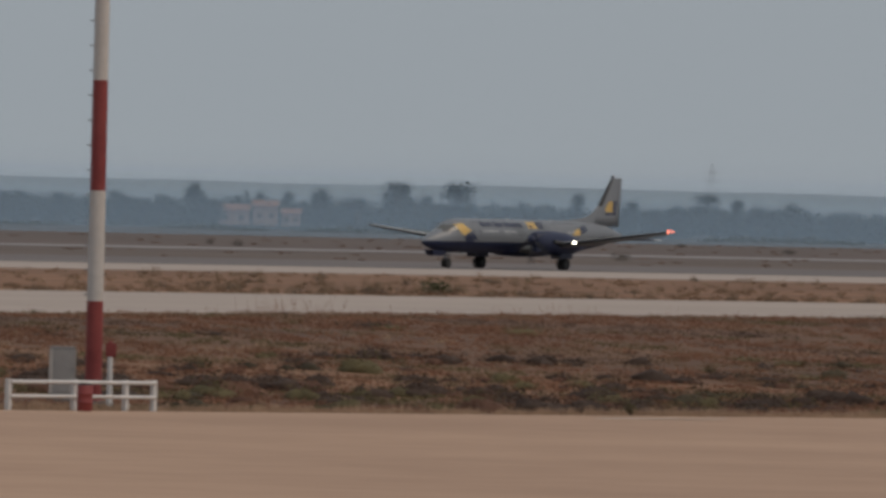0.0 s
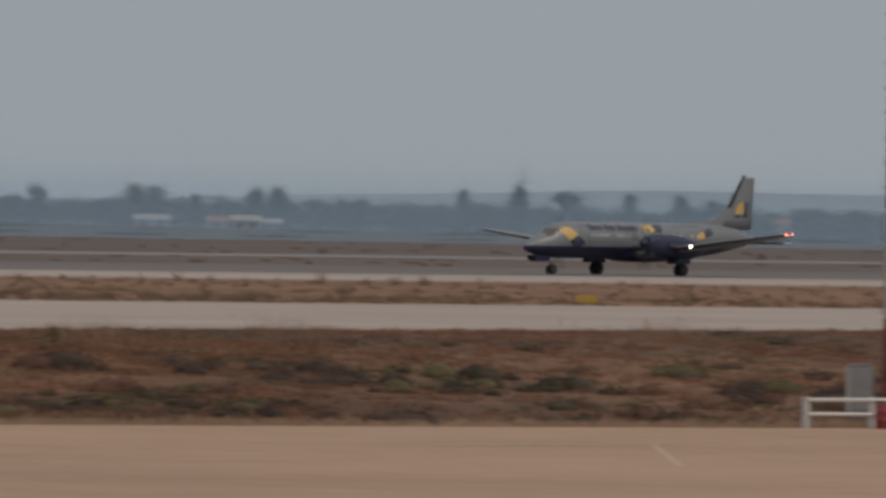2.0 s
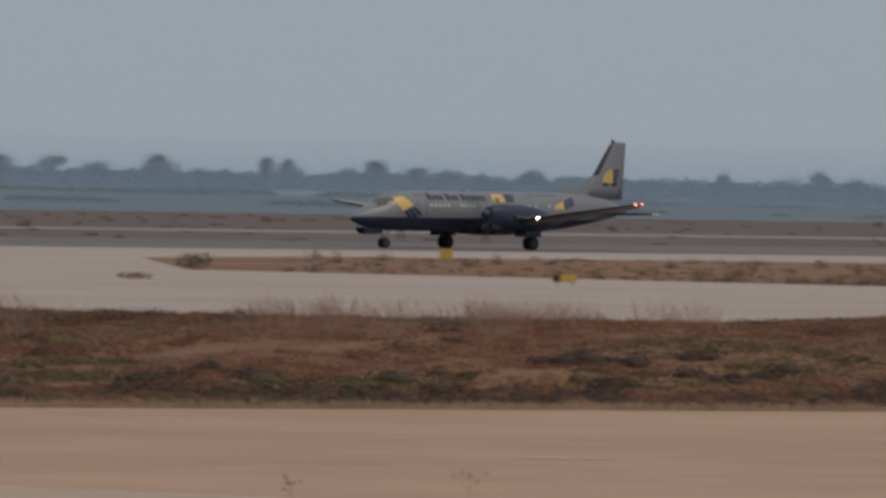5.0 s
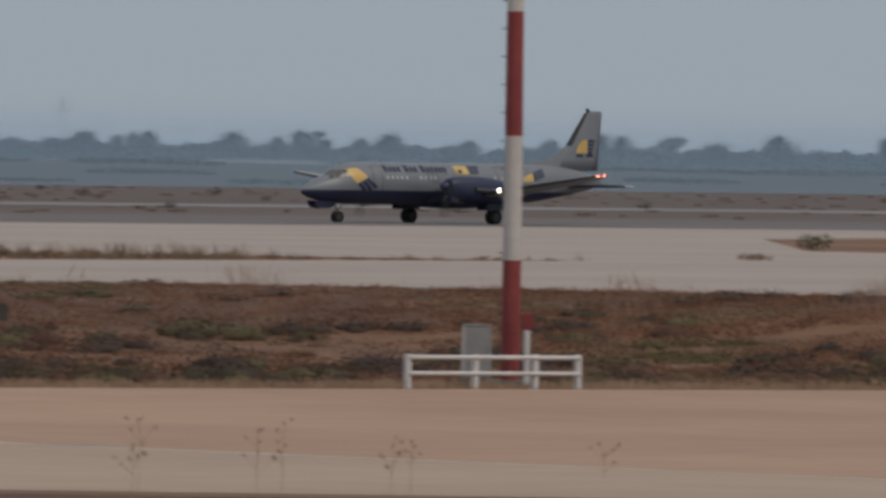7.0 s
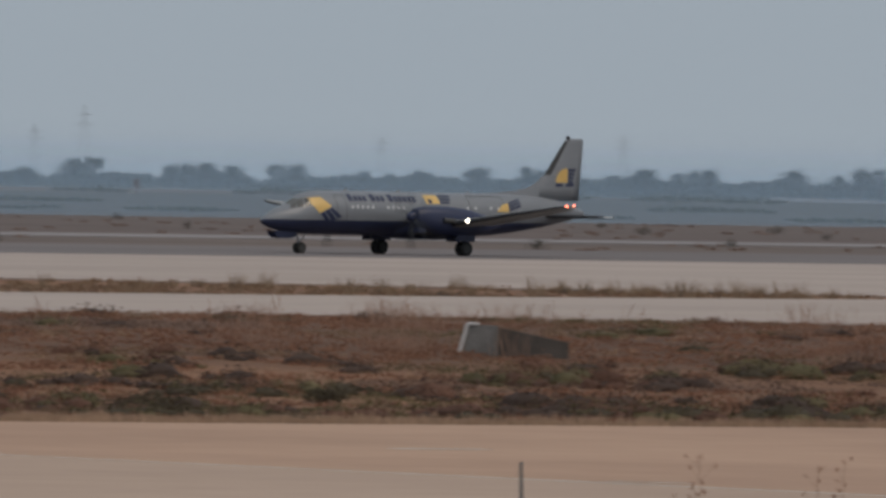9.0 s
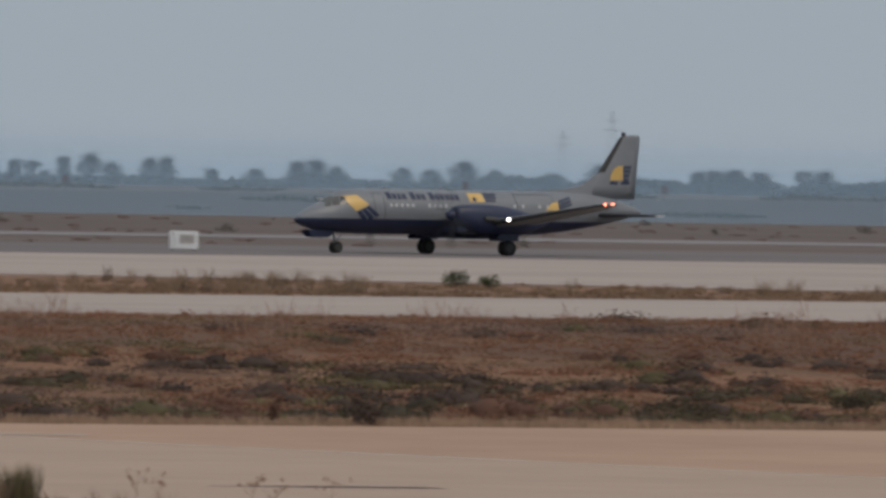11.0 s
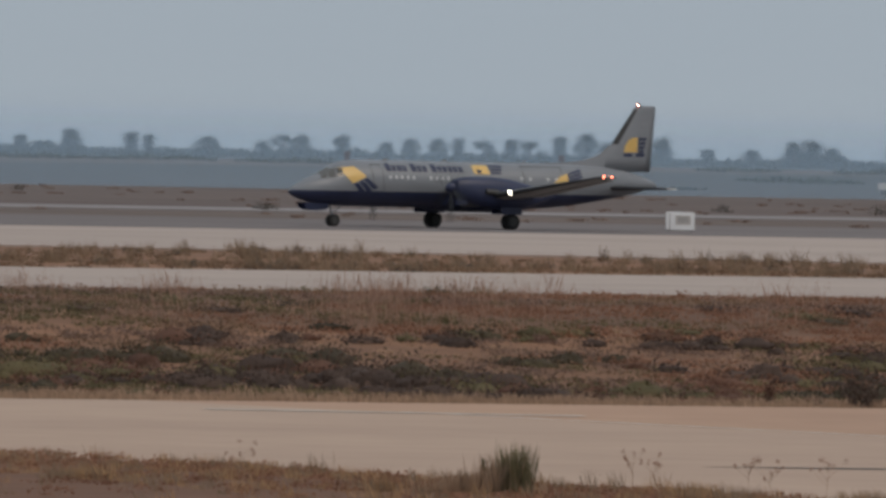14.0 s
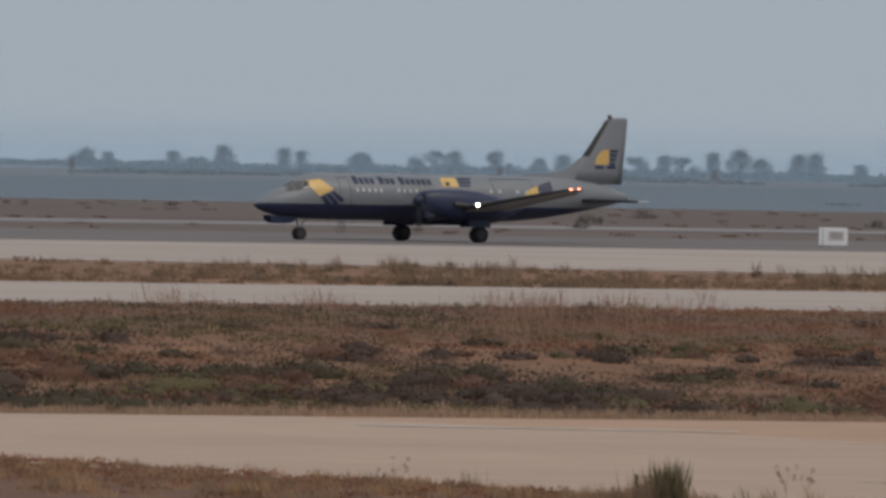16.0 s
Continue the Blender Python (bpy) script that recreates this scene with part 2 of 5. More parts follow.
def rod(bm, a, b, r1, r2=None, sides=12):
    a, b = Vector(a), Vector(b)
    d = b - a
    m = Matrix.Translation((a + b) / 2) @ d.to_track_quat("Z", "Y").to_matrix().to_4x4()
    bmesh.ops.create_cone(bm, cap_ends=True, segments=sides, radius1=r1, radius2=r1 if r2 is None else r2, depth=d.length, matrix=m)
    return bm


def loft(rings, closed=True, caps=True):
    bm = bmesh.new()
    vs = [[bm.verts.new(p) for p in ring] for ring in rings]
    n = len(rings[0])
    for a, b in zip(vs, vs[1:]):
        for k in range(n if closed else n - 1):
            bm.faces.new((a[k], a[(k + 1) % n], b[(k + 1) % n], b[k]))
    if caps and closed:
        bm.faces.new(vs[0])
        bm.faces.new(vs[-1])
    return bm


def smooth_step(a, b, x):
    t = min(1.0, max(0.0, (x - a) / (b - a)))
    return t * t * (3 - 2 * t)


def apron_edge(x):
    return 261.5 - 0.158 * (x - 172)


TAXI_EDGE = [(-900, 330), (240, 322), (256, 314), (270, 288), (280, 283), (290, 290), (305, 299), (330, 306), (368, 314), (400, 326), (440, 333), (2200, 350), (6000, 350)]


def taxi_edge(x):
    """The taxiway's near edge, with its bulge towards the apron."""
    for (x0, y0), (x1, y1) in zip(TAXI_EDGE, TAXI_EDGE[1:]):
        if x0 <= x <= x1:
            return y0 + (y1 - y0) * (x - x0) / (x1 - x0)
    return 330.0


def land(x, y):
    """Height of the ground: apron low, airfield level, far fields rising towards the west."""
    e, top = apron_edge(x), taxi_edge(x) - 2
    z = APRON_Z - 0.07 + 2.02 * smooth_step(max(e + 4, top - 52), top, y)
    if y < e and x < 131:
        z += 0.06
    r, az = math.hypot(x, y), math.degrees(math.atan2(y, x))
    if r > 1500:
        z += smooth_step(1500, 2700, r) * (0.3 + 3.0 * smooth_step(43, 49, az))
    return z


def polar(az, r, dz=0.0):
    x, y = r * math.cos(radians(az)), r * math.sin(radians(az))
    return x, y, land(x, y) + dz


# ---------------------------------------------------------------- the ground and its pavements
def build_ground():
    xs = sorted(set([-3500, -2500, -1500, -800, -400, -150, 0] + list(range(40, 520, 4)) + list(range(250, 312, 2)) + list(range(520, 1000, 40)) + [1000, 1200, 1500, 1900, 2400, 3000, 3600, 4200, 4800]))
    ys = sorted(set([-900, -500, -200, 0, 60, 100, 130] + list(range(150, 350, 3)) + list(range(350, 640, 20)) + list(range(640, 1500, 80)) + list(range(1500, 3100, 150)) + [3400, 3900, 4400, 4900]))
    bm = bmesh.new()
    grid = [[bm.verts.new((x, y, land(x, y) + (0.03 * noise.noise((x / 9, y / 9, 0)) if apron_edge(x) + 3 < y < apron_edge(x) + 70 else 0.0))) for x in xs] for y in ys]
    for a, b in zip(grid, grid[1:]):
        for k in range(len(xs) - 1):
            bm.faces.new((a[k], a[k + 1], b[k + 1], b[k]))
    tagged(part("ground", bm, M_GROUND, smooth=True), "dry brown airfield grass and soil, tinted blue for haze towards the horizon", "ground", kind="structure")


def slab(name, corners, top, material, label, category, thick=0.25):
    bm = bmesh.new()
    up = [bm.verts.new((x, y, top)) for x, y in corners]
    dn = [bm.verts.new((x, y, top - thick)) for x, y in corners]
    bm.faces.new(up)
    bm.faces.new(dn[::-1])
    for k in range(len(up)):
        j = (k + 1) % len(up)
        bm.faces.new((up[k], dn[k], dn[j], up[j]))
    return tagged(part(name, bm, material), label, category, kind="structure")


def build_pavements():
    slab("apron", [(166, 158.2), (165, 200), (162, apron_edge(162)), (240, apron_edge(240)), (420, apron_edge(420)), (900, apron_edge(900)), (900, -60), (420, -60), (260, 60), (185, 135)],
         APRON_Z, M_APRON, "worn tan concrete apron with faded markings", "apron")
    slab("apron_strip", [(131.5, 187.5), (130.5, 205), (129.5, 222), (126, 240), (100, apron_edge(100)), (162, apron_edge(162)), (165, 200), (166, 158.2), (150, 173)],
         APRON_Z, M_STRIP, "greyer worn concrete strip along the apron end", "apron")
    slab("taxiway", [(-900, 370), (230, 375), (295, 378), (338, 389), (402, 393), (2200, 401)] + [p for p in TAXI_EDGE[-2::-1]], 0.04, M_TAXI, "pale concrete taxiway between dry grass strips", "taxiway")
    slab("runway_shoulder", [(-900, 470), (255, 470), (300, 447), (341, 390.5), (402, 393.5), (399, 441), (458, 510), (490, 530), (560, 532), (2400, 536), (2400, 590), (700, 588), (480, 580), (300, 574), (-900, 568)],
         0.025, M_TAXI, "pale concrete runway edge with a wide link to the taxiway", "runway shoulder")
    slab("runway", [(-1200, 567), (300, 574), (480, 580), (700, 588), (2400, 590), (2400, 672), (-1200, 672)], 0.02, M_ASPHALT, "dark grey worn asphalt runway", "runway")
    slab("perimeter_track", [(60, 703), (1000, 813), (3000, 1047), (3000, 1091), (1000, 853), (60, 741)], 0.05, M_TRACK, "pale straight track beyond the runway", "track")
    # paint on the apron
    slab("apron_line", [(166.3, 159), (166.62, 159), (163.37, 252.5), (163.05, 252.5)], APRON_Z + 0.006, M_LINE, "faded white line across the apron", "painted line", 0.004)
    slab("apron_mark", [(302.0, 236.2), (308.0, 235.9), (308.0, 235.4), (302.0, 235.7)], APRON_Z + 0.024, M_LINE, "worn white bar near the apron edge", "painted line", 0.004)
    slab("apron_mark", [(197.0, 206.2), (198.9, 205.1), (198.8, 204.6), (196.9, 205.7)], APRON_Z + 0.024, M_LINE, "worn white bar on the apron", "painted line", 0.004)
    slab("apron_mark", [(255.35, 225.75), (255.45, 225.65), (234.47, 206.13), (234.33, 206.27)], APRON_Z + 0.006, M_YLINE, "worn pale bar on the apron", "painted line", 0.004)
    slab("apron_mark", [(246.6, 226.2), (256.6, 226.6), (256.6, 226.0), (246.6, 225.4)], APRON_Z + 0.012, M_YLINE, "worn yellow bar on the apron", "painted line", 0.004)
    slab("apron_mark", [(158.0, 253.6), (166.0, 249.0), (166.6, 249.6), (158.6, 254.2)], APRON_Z + 0.018, M_LINE, "worn white bar beside the apron edge", "painted line", 0.004)


def build_cracks():
    """A long dark repaired joint in the concrete strip, and two faded dashes."""
    bm = bmesh.new()
    xs = [142.2 + 0.4 * k for k in range(13)]
    rows = [(x, 208.65 - 0.27 * (x - 142.2), 0.10 + 0.42 * smooth_step(142.2, 145.2, x) + 0.08 * noise.noise((x * 2, 0, 0))) for x in xs]
    near = [bm.verts.new((x, y - w, APRON_Z + 0.010)) for x, y, w in rows]
    back = [bm.verts.new((x, y + w, APRON_Z + 0.010)) for x, y, w in rows]
    for k in range(len(xs) - 1):
        bm.faces.new((near[k], near[k + 1], back[k + 1], back[k]))
    tagged(part("pavement_joint", bm, M_DARKSTONE), "dark tar-filled joint in the concrete strip", "pavement joint", kind="structure")
    slab("apron_mark", [(179.6, 233.6), (182.1, 233.2), (182.1, 232.5), (179.6, 232.9)], APRON_Z + 0.010, M_LINE, "faded white dash on the apron", "painted line", 0.004)
    slab("apron_mark", [(165.6, 207.6), (166.5, 206.0), (166.4, 205.5), (165.5, 207.1)], APRON_Z + 0.014, M_LINE, "faded white dash on the apron", "painted line", 0.004)


def haze_shade(name, share, low, high):
    """A bluish sheet imitating air haze, dense near the ground: lets most of what lies behind it through and scatters
    daylight.
    """
    m = bpy.data.materials.new(name)
    m.use_nodes = True
    n, l = m.node_tree.nodes, m.node_tree.links
    n.remove(n["Principled BSDF"])
    clear, front, back = n.new("ShaderNodeBsdfTransparent"), n.new("ShaderNodeBsdfDiffuse"), n.new("ShaderNodeBsdfTranslucent")
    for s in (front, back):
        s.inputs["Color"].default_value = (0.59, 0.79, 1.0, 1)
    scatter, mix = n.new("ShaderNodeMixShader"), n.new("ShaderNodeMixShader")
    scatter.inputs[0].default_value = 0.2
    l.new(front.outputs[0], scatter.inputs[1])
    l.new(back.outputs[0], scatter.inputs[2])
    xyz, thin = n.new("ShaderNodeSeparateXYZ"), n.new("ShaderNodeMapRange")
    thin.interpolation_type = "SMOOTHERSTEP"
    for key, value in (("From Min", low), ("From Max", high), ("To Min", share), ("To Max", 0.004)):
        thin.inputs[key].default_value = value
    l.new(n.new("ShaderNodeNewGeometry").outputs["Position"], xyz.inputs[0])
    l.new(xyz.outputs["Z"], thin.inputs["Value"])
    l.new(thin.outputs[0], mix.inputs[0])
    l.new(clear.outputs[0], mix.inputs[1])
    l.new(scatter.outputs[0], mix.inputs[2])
    l.new(mix.outputs[0], n["Material Output"].inputs["Surface"])
    return m


def build_haze():
    """Haze over the far fields, imitated by three added upright translucent sheets."""
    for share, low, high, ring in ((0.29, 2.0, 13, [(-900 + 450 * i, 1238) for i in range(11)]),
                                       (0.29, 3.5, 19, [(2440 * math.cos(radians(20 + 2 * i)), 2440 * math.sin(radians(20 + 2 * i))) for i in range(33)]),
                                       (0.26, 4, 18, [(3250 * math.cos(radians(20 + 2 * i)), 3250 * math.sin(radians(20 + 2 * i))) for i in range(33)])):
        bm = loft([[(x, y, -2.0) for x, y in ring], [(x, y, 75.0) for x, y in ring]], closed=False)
        tagged(part("haze_sheet", bm, haze_shade("haze_film", share, low, high), smooth=True), "upright translucent sheet imitating thin pale haze over the far fields", "haze", kind="structure")


def build_hills():
    ring_lo, ring_hi, ring_back = [], [], []
    for k in range(0, 41):
        az = 30 + k * 0.5
        h = 12.0 * (1 - smooth_step(40.5, 47.5, az)) + 0.4 * math.sin(az * 1.7) + 0.3 * math.sin(az * 4.1 + 1) - 1.5
        c, s = math.cos(radians(az)), math.sin(radians(az))
        ring_lo.append((4550 * c, 4550 * s, -1.0))
        ring_hi.append((4700 * c, 4700 * s, 4.3 + h))
        ring_back.append((4850 * c, 4850 * s, -1.0))
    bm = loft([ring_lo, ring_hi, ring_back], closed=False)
    tagged(part("hills_backdrop", bm, M_HILL, smooth=True), "low hills beyond the fields, tinted blue for haze", "hills", kind="structure")


# ---------------------------------------------------------------- the aircraft: x forward, y to port, z up, origin on the ground between the main wheels
# x, top, bottom, half width of the fuselage
HULL = [(12.80, 2.06, 1.96, 0.04), (12.62, 2.26, 1.80, 0.24), (12.2, 2.50, 1.62, 0.48), (11.6, 2.80, 1.46, 0.74), (11.0, 3.04, 1.36, 0.94), (10.55, 3.24, 1.31, 1.06),
        (10.15, 3.50, 1.27, 1.15), (9.7, 3.74, 1.24, 1.23), (9.1, 3.88, 1.22, 1.30), (8.2, 3.94, 1.21, 1.335), (5.0, 3.95, 1.21, 1.335), (1.0, 3.95, 1.21, 1.335),
        (-3.0, 3.95, 1.21, 1.335), (-5.0, 3.95, 1.28, 1.32), (-7.0, 3.94, 1.48, 1.22), (-9.0, 3.86, 1.78, 1.00), (-10.6, 3.64, 2.06, 0.76), (-11.9, 3.32, 2.33, 0.50), (-12.8, 3.02, 2.58, 0.24), (-13.1, 2.86, 2.72, 0.06)]
WAIST = 2.12


def hull_at(x):
    rows = sorted(HULL)
    for a, b in zip(rows, rows[1:]):
        if a[0] <= x <= b[0]:
            k = (x - a[0]) / (b[0] - a[0])
            return [a[n] + k * (b[n] - a[n]) for n in (1, 2, 3)]
    return [2.0, 2.0, 0.0]


def hull_side(x, z, out=0.0):
    """The port skin at height z."""
    top, bot, w = hull_at(x)
    c, h = (top + bot) / 2, (top - bot) / 2
    s = max(-1.0, min(1.0, (z - c) / max(h, 1e-3)))
    return Vector((x, (w + out) * math.sqrt(max(0.0, 1 - s * s)) + out * 0.3, z + out * s))


def hull_arc(x, upper, n=20):
    top, bot, w = hull_at(x)
    c, h = (top + bot) / 2, (top - bot) / 2
    s = max(-0.985, min(0.985, (WAIST - c) / h))
    a = math.asin(s)
    lo, hi = (a, math.pi - a) if upper else (math.pi - a, 2 * math.pi + a)
    return [(x, w * math.cos(lo + (hi - lo) * k / n), c + h * math.sin(lo + (hi - lo) * k / n)) for k in range(n + 1)]


def decal(name, corners, material, parent, label="", nx=6, nz=6, out=0.012):
    """A patch of paint that lies on the port skin; corners: (x, z) round the patch."""
    bm = bmesh.new()
    (a, b, c, d) = [Vector(p) for p in corners]
    g = []
    for j in range(nz + 1):
        row = []
        for i in range(nx + 1):
            p = a.lerp(b, i / nx).lerp(d.lerp(c, i / nx), j / nz)
            row.append(bm.verts.new(hull_side(p[0], p[1], out)))
        g.append(row)
    for r, s in zip(g, g[1:]):
        for i in range(nx):
            bm.faces.new((r[i], r[i + 1], s[i + 1], s[i]))
    return part(name, bm, material, parent, label, smooth=True)


def aerofoil(chord, thick, n=9):
    """Closed section from the trailing edge over the top and back below; x forward, leading edge at 0."""
    top, low = [], []
    for k in range(n + 1):
        s = k / n
        x = s * s
        t = 5 * thick * (0.2969 * math.sqrt(x) - 0.126 * x - 0.3516 * x * x + 0.2843 * x ** 3 - 0.1015 * x ** 4)
        top.append((-x * chord, t * chord * 1.15))
        low.append((-x * chord, -t * chord * 0.85))
    return top[::-1] + low[1:-1]


def surface(stations, upright=False):
    """stations: leading edge x, y, z, chord, thickness ratio."""
    rings = []
    for x, y, z, chord, th in stations:
        rings.append([(x + u, y + w, z) if upright else (x + u, y, z + w) for u, w in aerofoil(chord, th)])
    return loft(rings)


def boot(stations, share, proud, upright=False):
    """The black rubber strip on a leading edge."""
    rings = []
    for x, y, z, chord, th in stations:
        sec = [(u, w) for u, w in aerofoil(chord, th, 14) if -u <= share * chord]
        sec = [(u + proud * (1 + u / (share * chord)), w * 1.04 + (proud if w > 0 else -proud) * (abs(w) > 1e-4)) for u, w in sec]
        rings.append([(x + u, y + w, z) if upright else (x + u, y, z + w) for u, w in sec])
    return loft(rings, closed=False)


def wheel(name, parent, at, radius, width):
    e = part(name, bmesh.new(), M_TYRE, parent)
    bm = bmesh.new()
    rings = []
    for w, r in ((-0.5, 0.60), (-0.5, 0.86), (-0.36, 0.97), (-0.12, 1.0), (0.12, 1.0), (0.36, 0.97), (0.5, 0.86), (0.5, 0.60)):
        rings.append([(radius * r * math.cos(6.2832 * k / 28), w * width, radius * r * math.sin(6.2832 * k / 28)) for k in range(28)])
    t = part("tyre", loft(rings, caps=False), M_TYRE, e, smooth=True)
    bm = bmesh.new()
    rod(bm, (0, -0.44 * width, 0), (0, 0.44 * width, 0), radius * 0.60, sides=20)
    rod(bm, (0, -0.54 * width, 0), (0, 0.54 * width, 0), radius * 0.20, sides=12)
    for k in range(5):
        a = 6.2832 * k / 5
        rod(bm, (radius * 0.4 * math.cos(a), -0.47 * width, radius * 0.4 * math.sin(a)), (radius * 0.4 * math.cos(a), 0.47 * width, radius * 0.4 * math.sin(a)), radius * 0.07, sides=8)
    part("rim", bm, M_RIM, e, "dark dusty metal rim")
    e.matrix_basis = pose(*at)
    return e


def build_aircraft():
    plane = thing("airliner", (767.4, RUNWAY_Y, 0.0), "grey twin-propeller airliner with navy belly and yellow patches, rolling out", "aircraft", turn=180)
    xs = sorted([h[0] for h in HULL] + [7.2, 6.2, 3.0, -1.0, 9.4, 9.9, 10.35, 11.3, 12.45, -4.0, -6, -8, -9.8, -11.3, -12.4])
    part("fuselage", loft([hull_arc(x, True) for x in xs], closed=False), M_GREY, plane, "light grey upper fuselage", smooth=True)
    part("belly", loft([hull_arc(x, False) for x in xs], closed=False), M_NAVY, plane, "glossy navy lower fuselage", smooth=True)
    # cockpit glazing
    for q in (((11.05, 2.84), (10.68, 2.84), (10.38, 3.30), (10.62, 3.12)), ((10.60, 2.88), (10.16, 2.92), (10.00, 3.44), (10.32, 3.36)), ((10.08, 2.95), (9.72, 3.00), (9.68, 3.40), (9.93, 3.45))):
        decal("cockpit_window", q, M_GLASS if q[0][0] < 10.2 else M_SHIELD, plane, "dark cockpit pane" if q[0][0] < 10.2 else "grey cockpit pane with the sky's reflection painted in", out=0.014)
    bm = bmesh.new()
    for y0, y1 in ((-0.60, -0.04), (0.04, 0.60)):
        q = []
        for x, y in ((10.85, y0), (10.85, y1), (10.22, y1), (10.22, y0)):
            top, bot, w = hull_at(x)
            c, h = (top + bot) / 2, (top - bot) / 2
            q.append(bm.verts.new((x + 0.01, y, c + h * math.sqrt(max(0, 1 - (y / w) ** 2)) + 0.03)))
        bm.faces.new(q)
    part("windscreen", bm, M_SHIELD, plane, "grey two-pane windscreen with the sky's reflection painted in")
    # paint patches: yellow with navy bars
    decal("yellow_patch", ((9.97, 3.44), (8.87, 3.56), (8.19, 2.97), (9.16, 2.56)), M_GOLD, plane, "yellow patch behind the cockpit")
    low, high = (Vector((9.10, 2.52)), Vector((8.15, 2.92))), (Vector((8.55, 1.92)), Vector((7.36, 2.36)))
    for k in range(3):
        f0, f1 = 0.02 + 0.34 * k, 0.28 + 0.34 * k
        decal("navy_bar", (low[0].lerp(low[1], f0), low[0].lerp(low[1], f1), high[0].lerp(high[1], f1), high[0].lerp(high[1], f0)), M_NAVY, plane, "navy bar below a yellow patch", 4, 6)
    decal("yellow_patch", ((0.60, 3.76), (-0.50, 3.76), (-0.50, 3.24), (0.60, 3.24)), M_GOLD, plane, "yellow patch above the wing")
    decal("navy_letter_bar", ((0.38, 3.50), (0.08, 3.50), (0.08, 3.28), (0.38, 3.28)), M_NAVY, plane, out=0.02)
    for k in range(3):
        decal("navy_bar", ((-0.58, 3.77 - 0.19 * k), (-1.55 + 0.1 * k, 3.77 - 0.19 * k), (-1.50 + 0.1 * k, 3.64 - 0.19 * k), (-0.58, 3.64 - 0.19 * k)), M_NAVY, plane, "navy bar beside a yellow patch", 6, 2)
    decal("yellow_patch", ((-4.95, 2.80), (-5.50, 3.22), (-6.02, 3.36), (-6.00, 2.80)), M_GOLD, plane, "yellow patch on the rear fuselage")
    for k in range(3):
        decal("navy_bar", ((-6.02, 3.36 - 0.19 * k), (-7.05, 3.66 - 0.19 * k), (-7.10, 3.53 - 0.19 * k), (-6.02, 3.22 - 0.19 * k)), M_NAVY, plane, "navy bar on the rear fuselage", 6, 2)
    # title shown as plain bars, three words
    x = 6.72
    for word in (4, 3, 6):
        for k in range(word):
            w = 0.36 if k == 0 else 0.28
            h = 0.44 if k == 0 else 0.34
            decal("title_bar", ((x, 3.32 + h), (x - w, 3.32 + h), (x - w, 3.32), (x, 3.32)), M_NAVY, plane, "", 2, 3)
            x -= w + 0.085
        x -= 0.24
    # cabin windows and doors
    for k in range(11):
        if k in (5, 6):
            continue
        xx = 6.62 - k * 0.405
        decal("cabin_window", ((xx, 3.06), (xx - 0.16, 3.06), (xx - 0.16, 2.87), (xx, 2.87)), M_WINDOW, plane, "small pale plugged cabin window", 2, 2)
    for k in (0, 1, 3, 4):
        xx = -2.6 - k * 0.62
        decal("cabin_window", ((xx, 3.10), (xx - 0.16, 3.10), (xx - 0.16, 2.92), (xx, 2.92)), M_WINDOW, plane, "small pale plugged cabin window", 2, 2)
    for x0, x1, z0, z1 in ((-2.85, -5.7, 2.3, 3.76), (7.75, 7.0, 2.14, 3.70)):
        for q in (((x0, z1), (x1, z1), (x1, z1 - 0.035), (x0, z1 - 0.035)), ((x0, z1), (x0 - 0.03, z1), (x0 - 0.03, z0), (x0, z0)), ((x1 + 0.03, z1), (x1, z1), (x1, z0), (x1 + 0.03, z0))):
            decal("door_seam", q, M_DEICE, plane, "", 4, 8, 0.008)
    # wings with dihedral, one mesh a side
    for side, nm in ((1, "wing"), (-1, "wing")):
        st = [(1.75, side * 0.9, 1.52, 3.35, 0.17), (1.62, side * 4.2, 1.92, 3.0, 0.16), (1.30, side * 9.0, 2.51, 2.25, 0.15), (0.93, side * 14.6, 3.16, 1.40, 0.13), (0.72, side * 15.2, 3.24, 0.95, 0.10), (0.45, side * 15.32, 3.25, 0.40, 0.08)]
        w = part(nm, surface(st), M_WINGTOP, plane, "grey wing with dark leading edge", smooth=True)
        part("deicing_boot", boot(st[1:5], 0.07, 0.012), M_DEICE, w, "black leading-edge strip", smooth=True)
        for y0, y1 in ((5.4, 9.4), (9.6, 14.4)):
            bm = bmesh.new()
            f = lambda y: 1.62 - (y - 4.2) * 0.0663
            c = lambda y: 3.0 - (y - 4.2) * 0.154
            zz = lambda y: 1.92 + (y - 4.2) * 0.1192
            p = [(f(y) - c(y) * k, side * y, zz(y) - 0.07) for y, k in ((y0, 0.74), (y1, 0.74), (y1, 1.03), (y0, 1.03))]
            v = [bm.verts.new(q) for q in p] + [bm.verts.new((q[0], q[1], q[2] - 0.06)) for q in p]
            for idx in ((0, 1, 2, 3), (7, 6, 5, 4), (0, 4, 5, 1), (1, 5, 6, 2), (2, 6, 7, 3), (3, 7, 4, 0)):
                bm.faces.new([v[k] for k in idx])
            part("flap", bm, M_WINGTOP, w)
        # nacelle, deep at the front, tapering over the flap
        rings = []
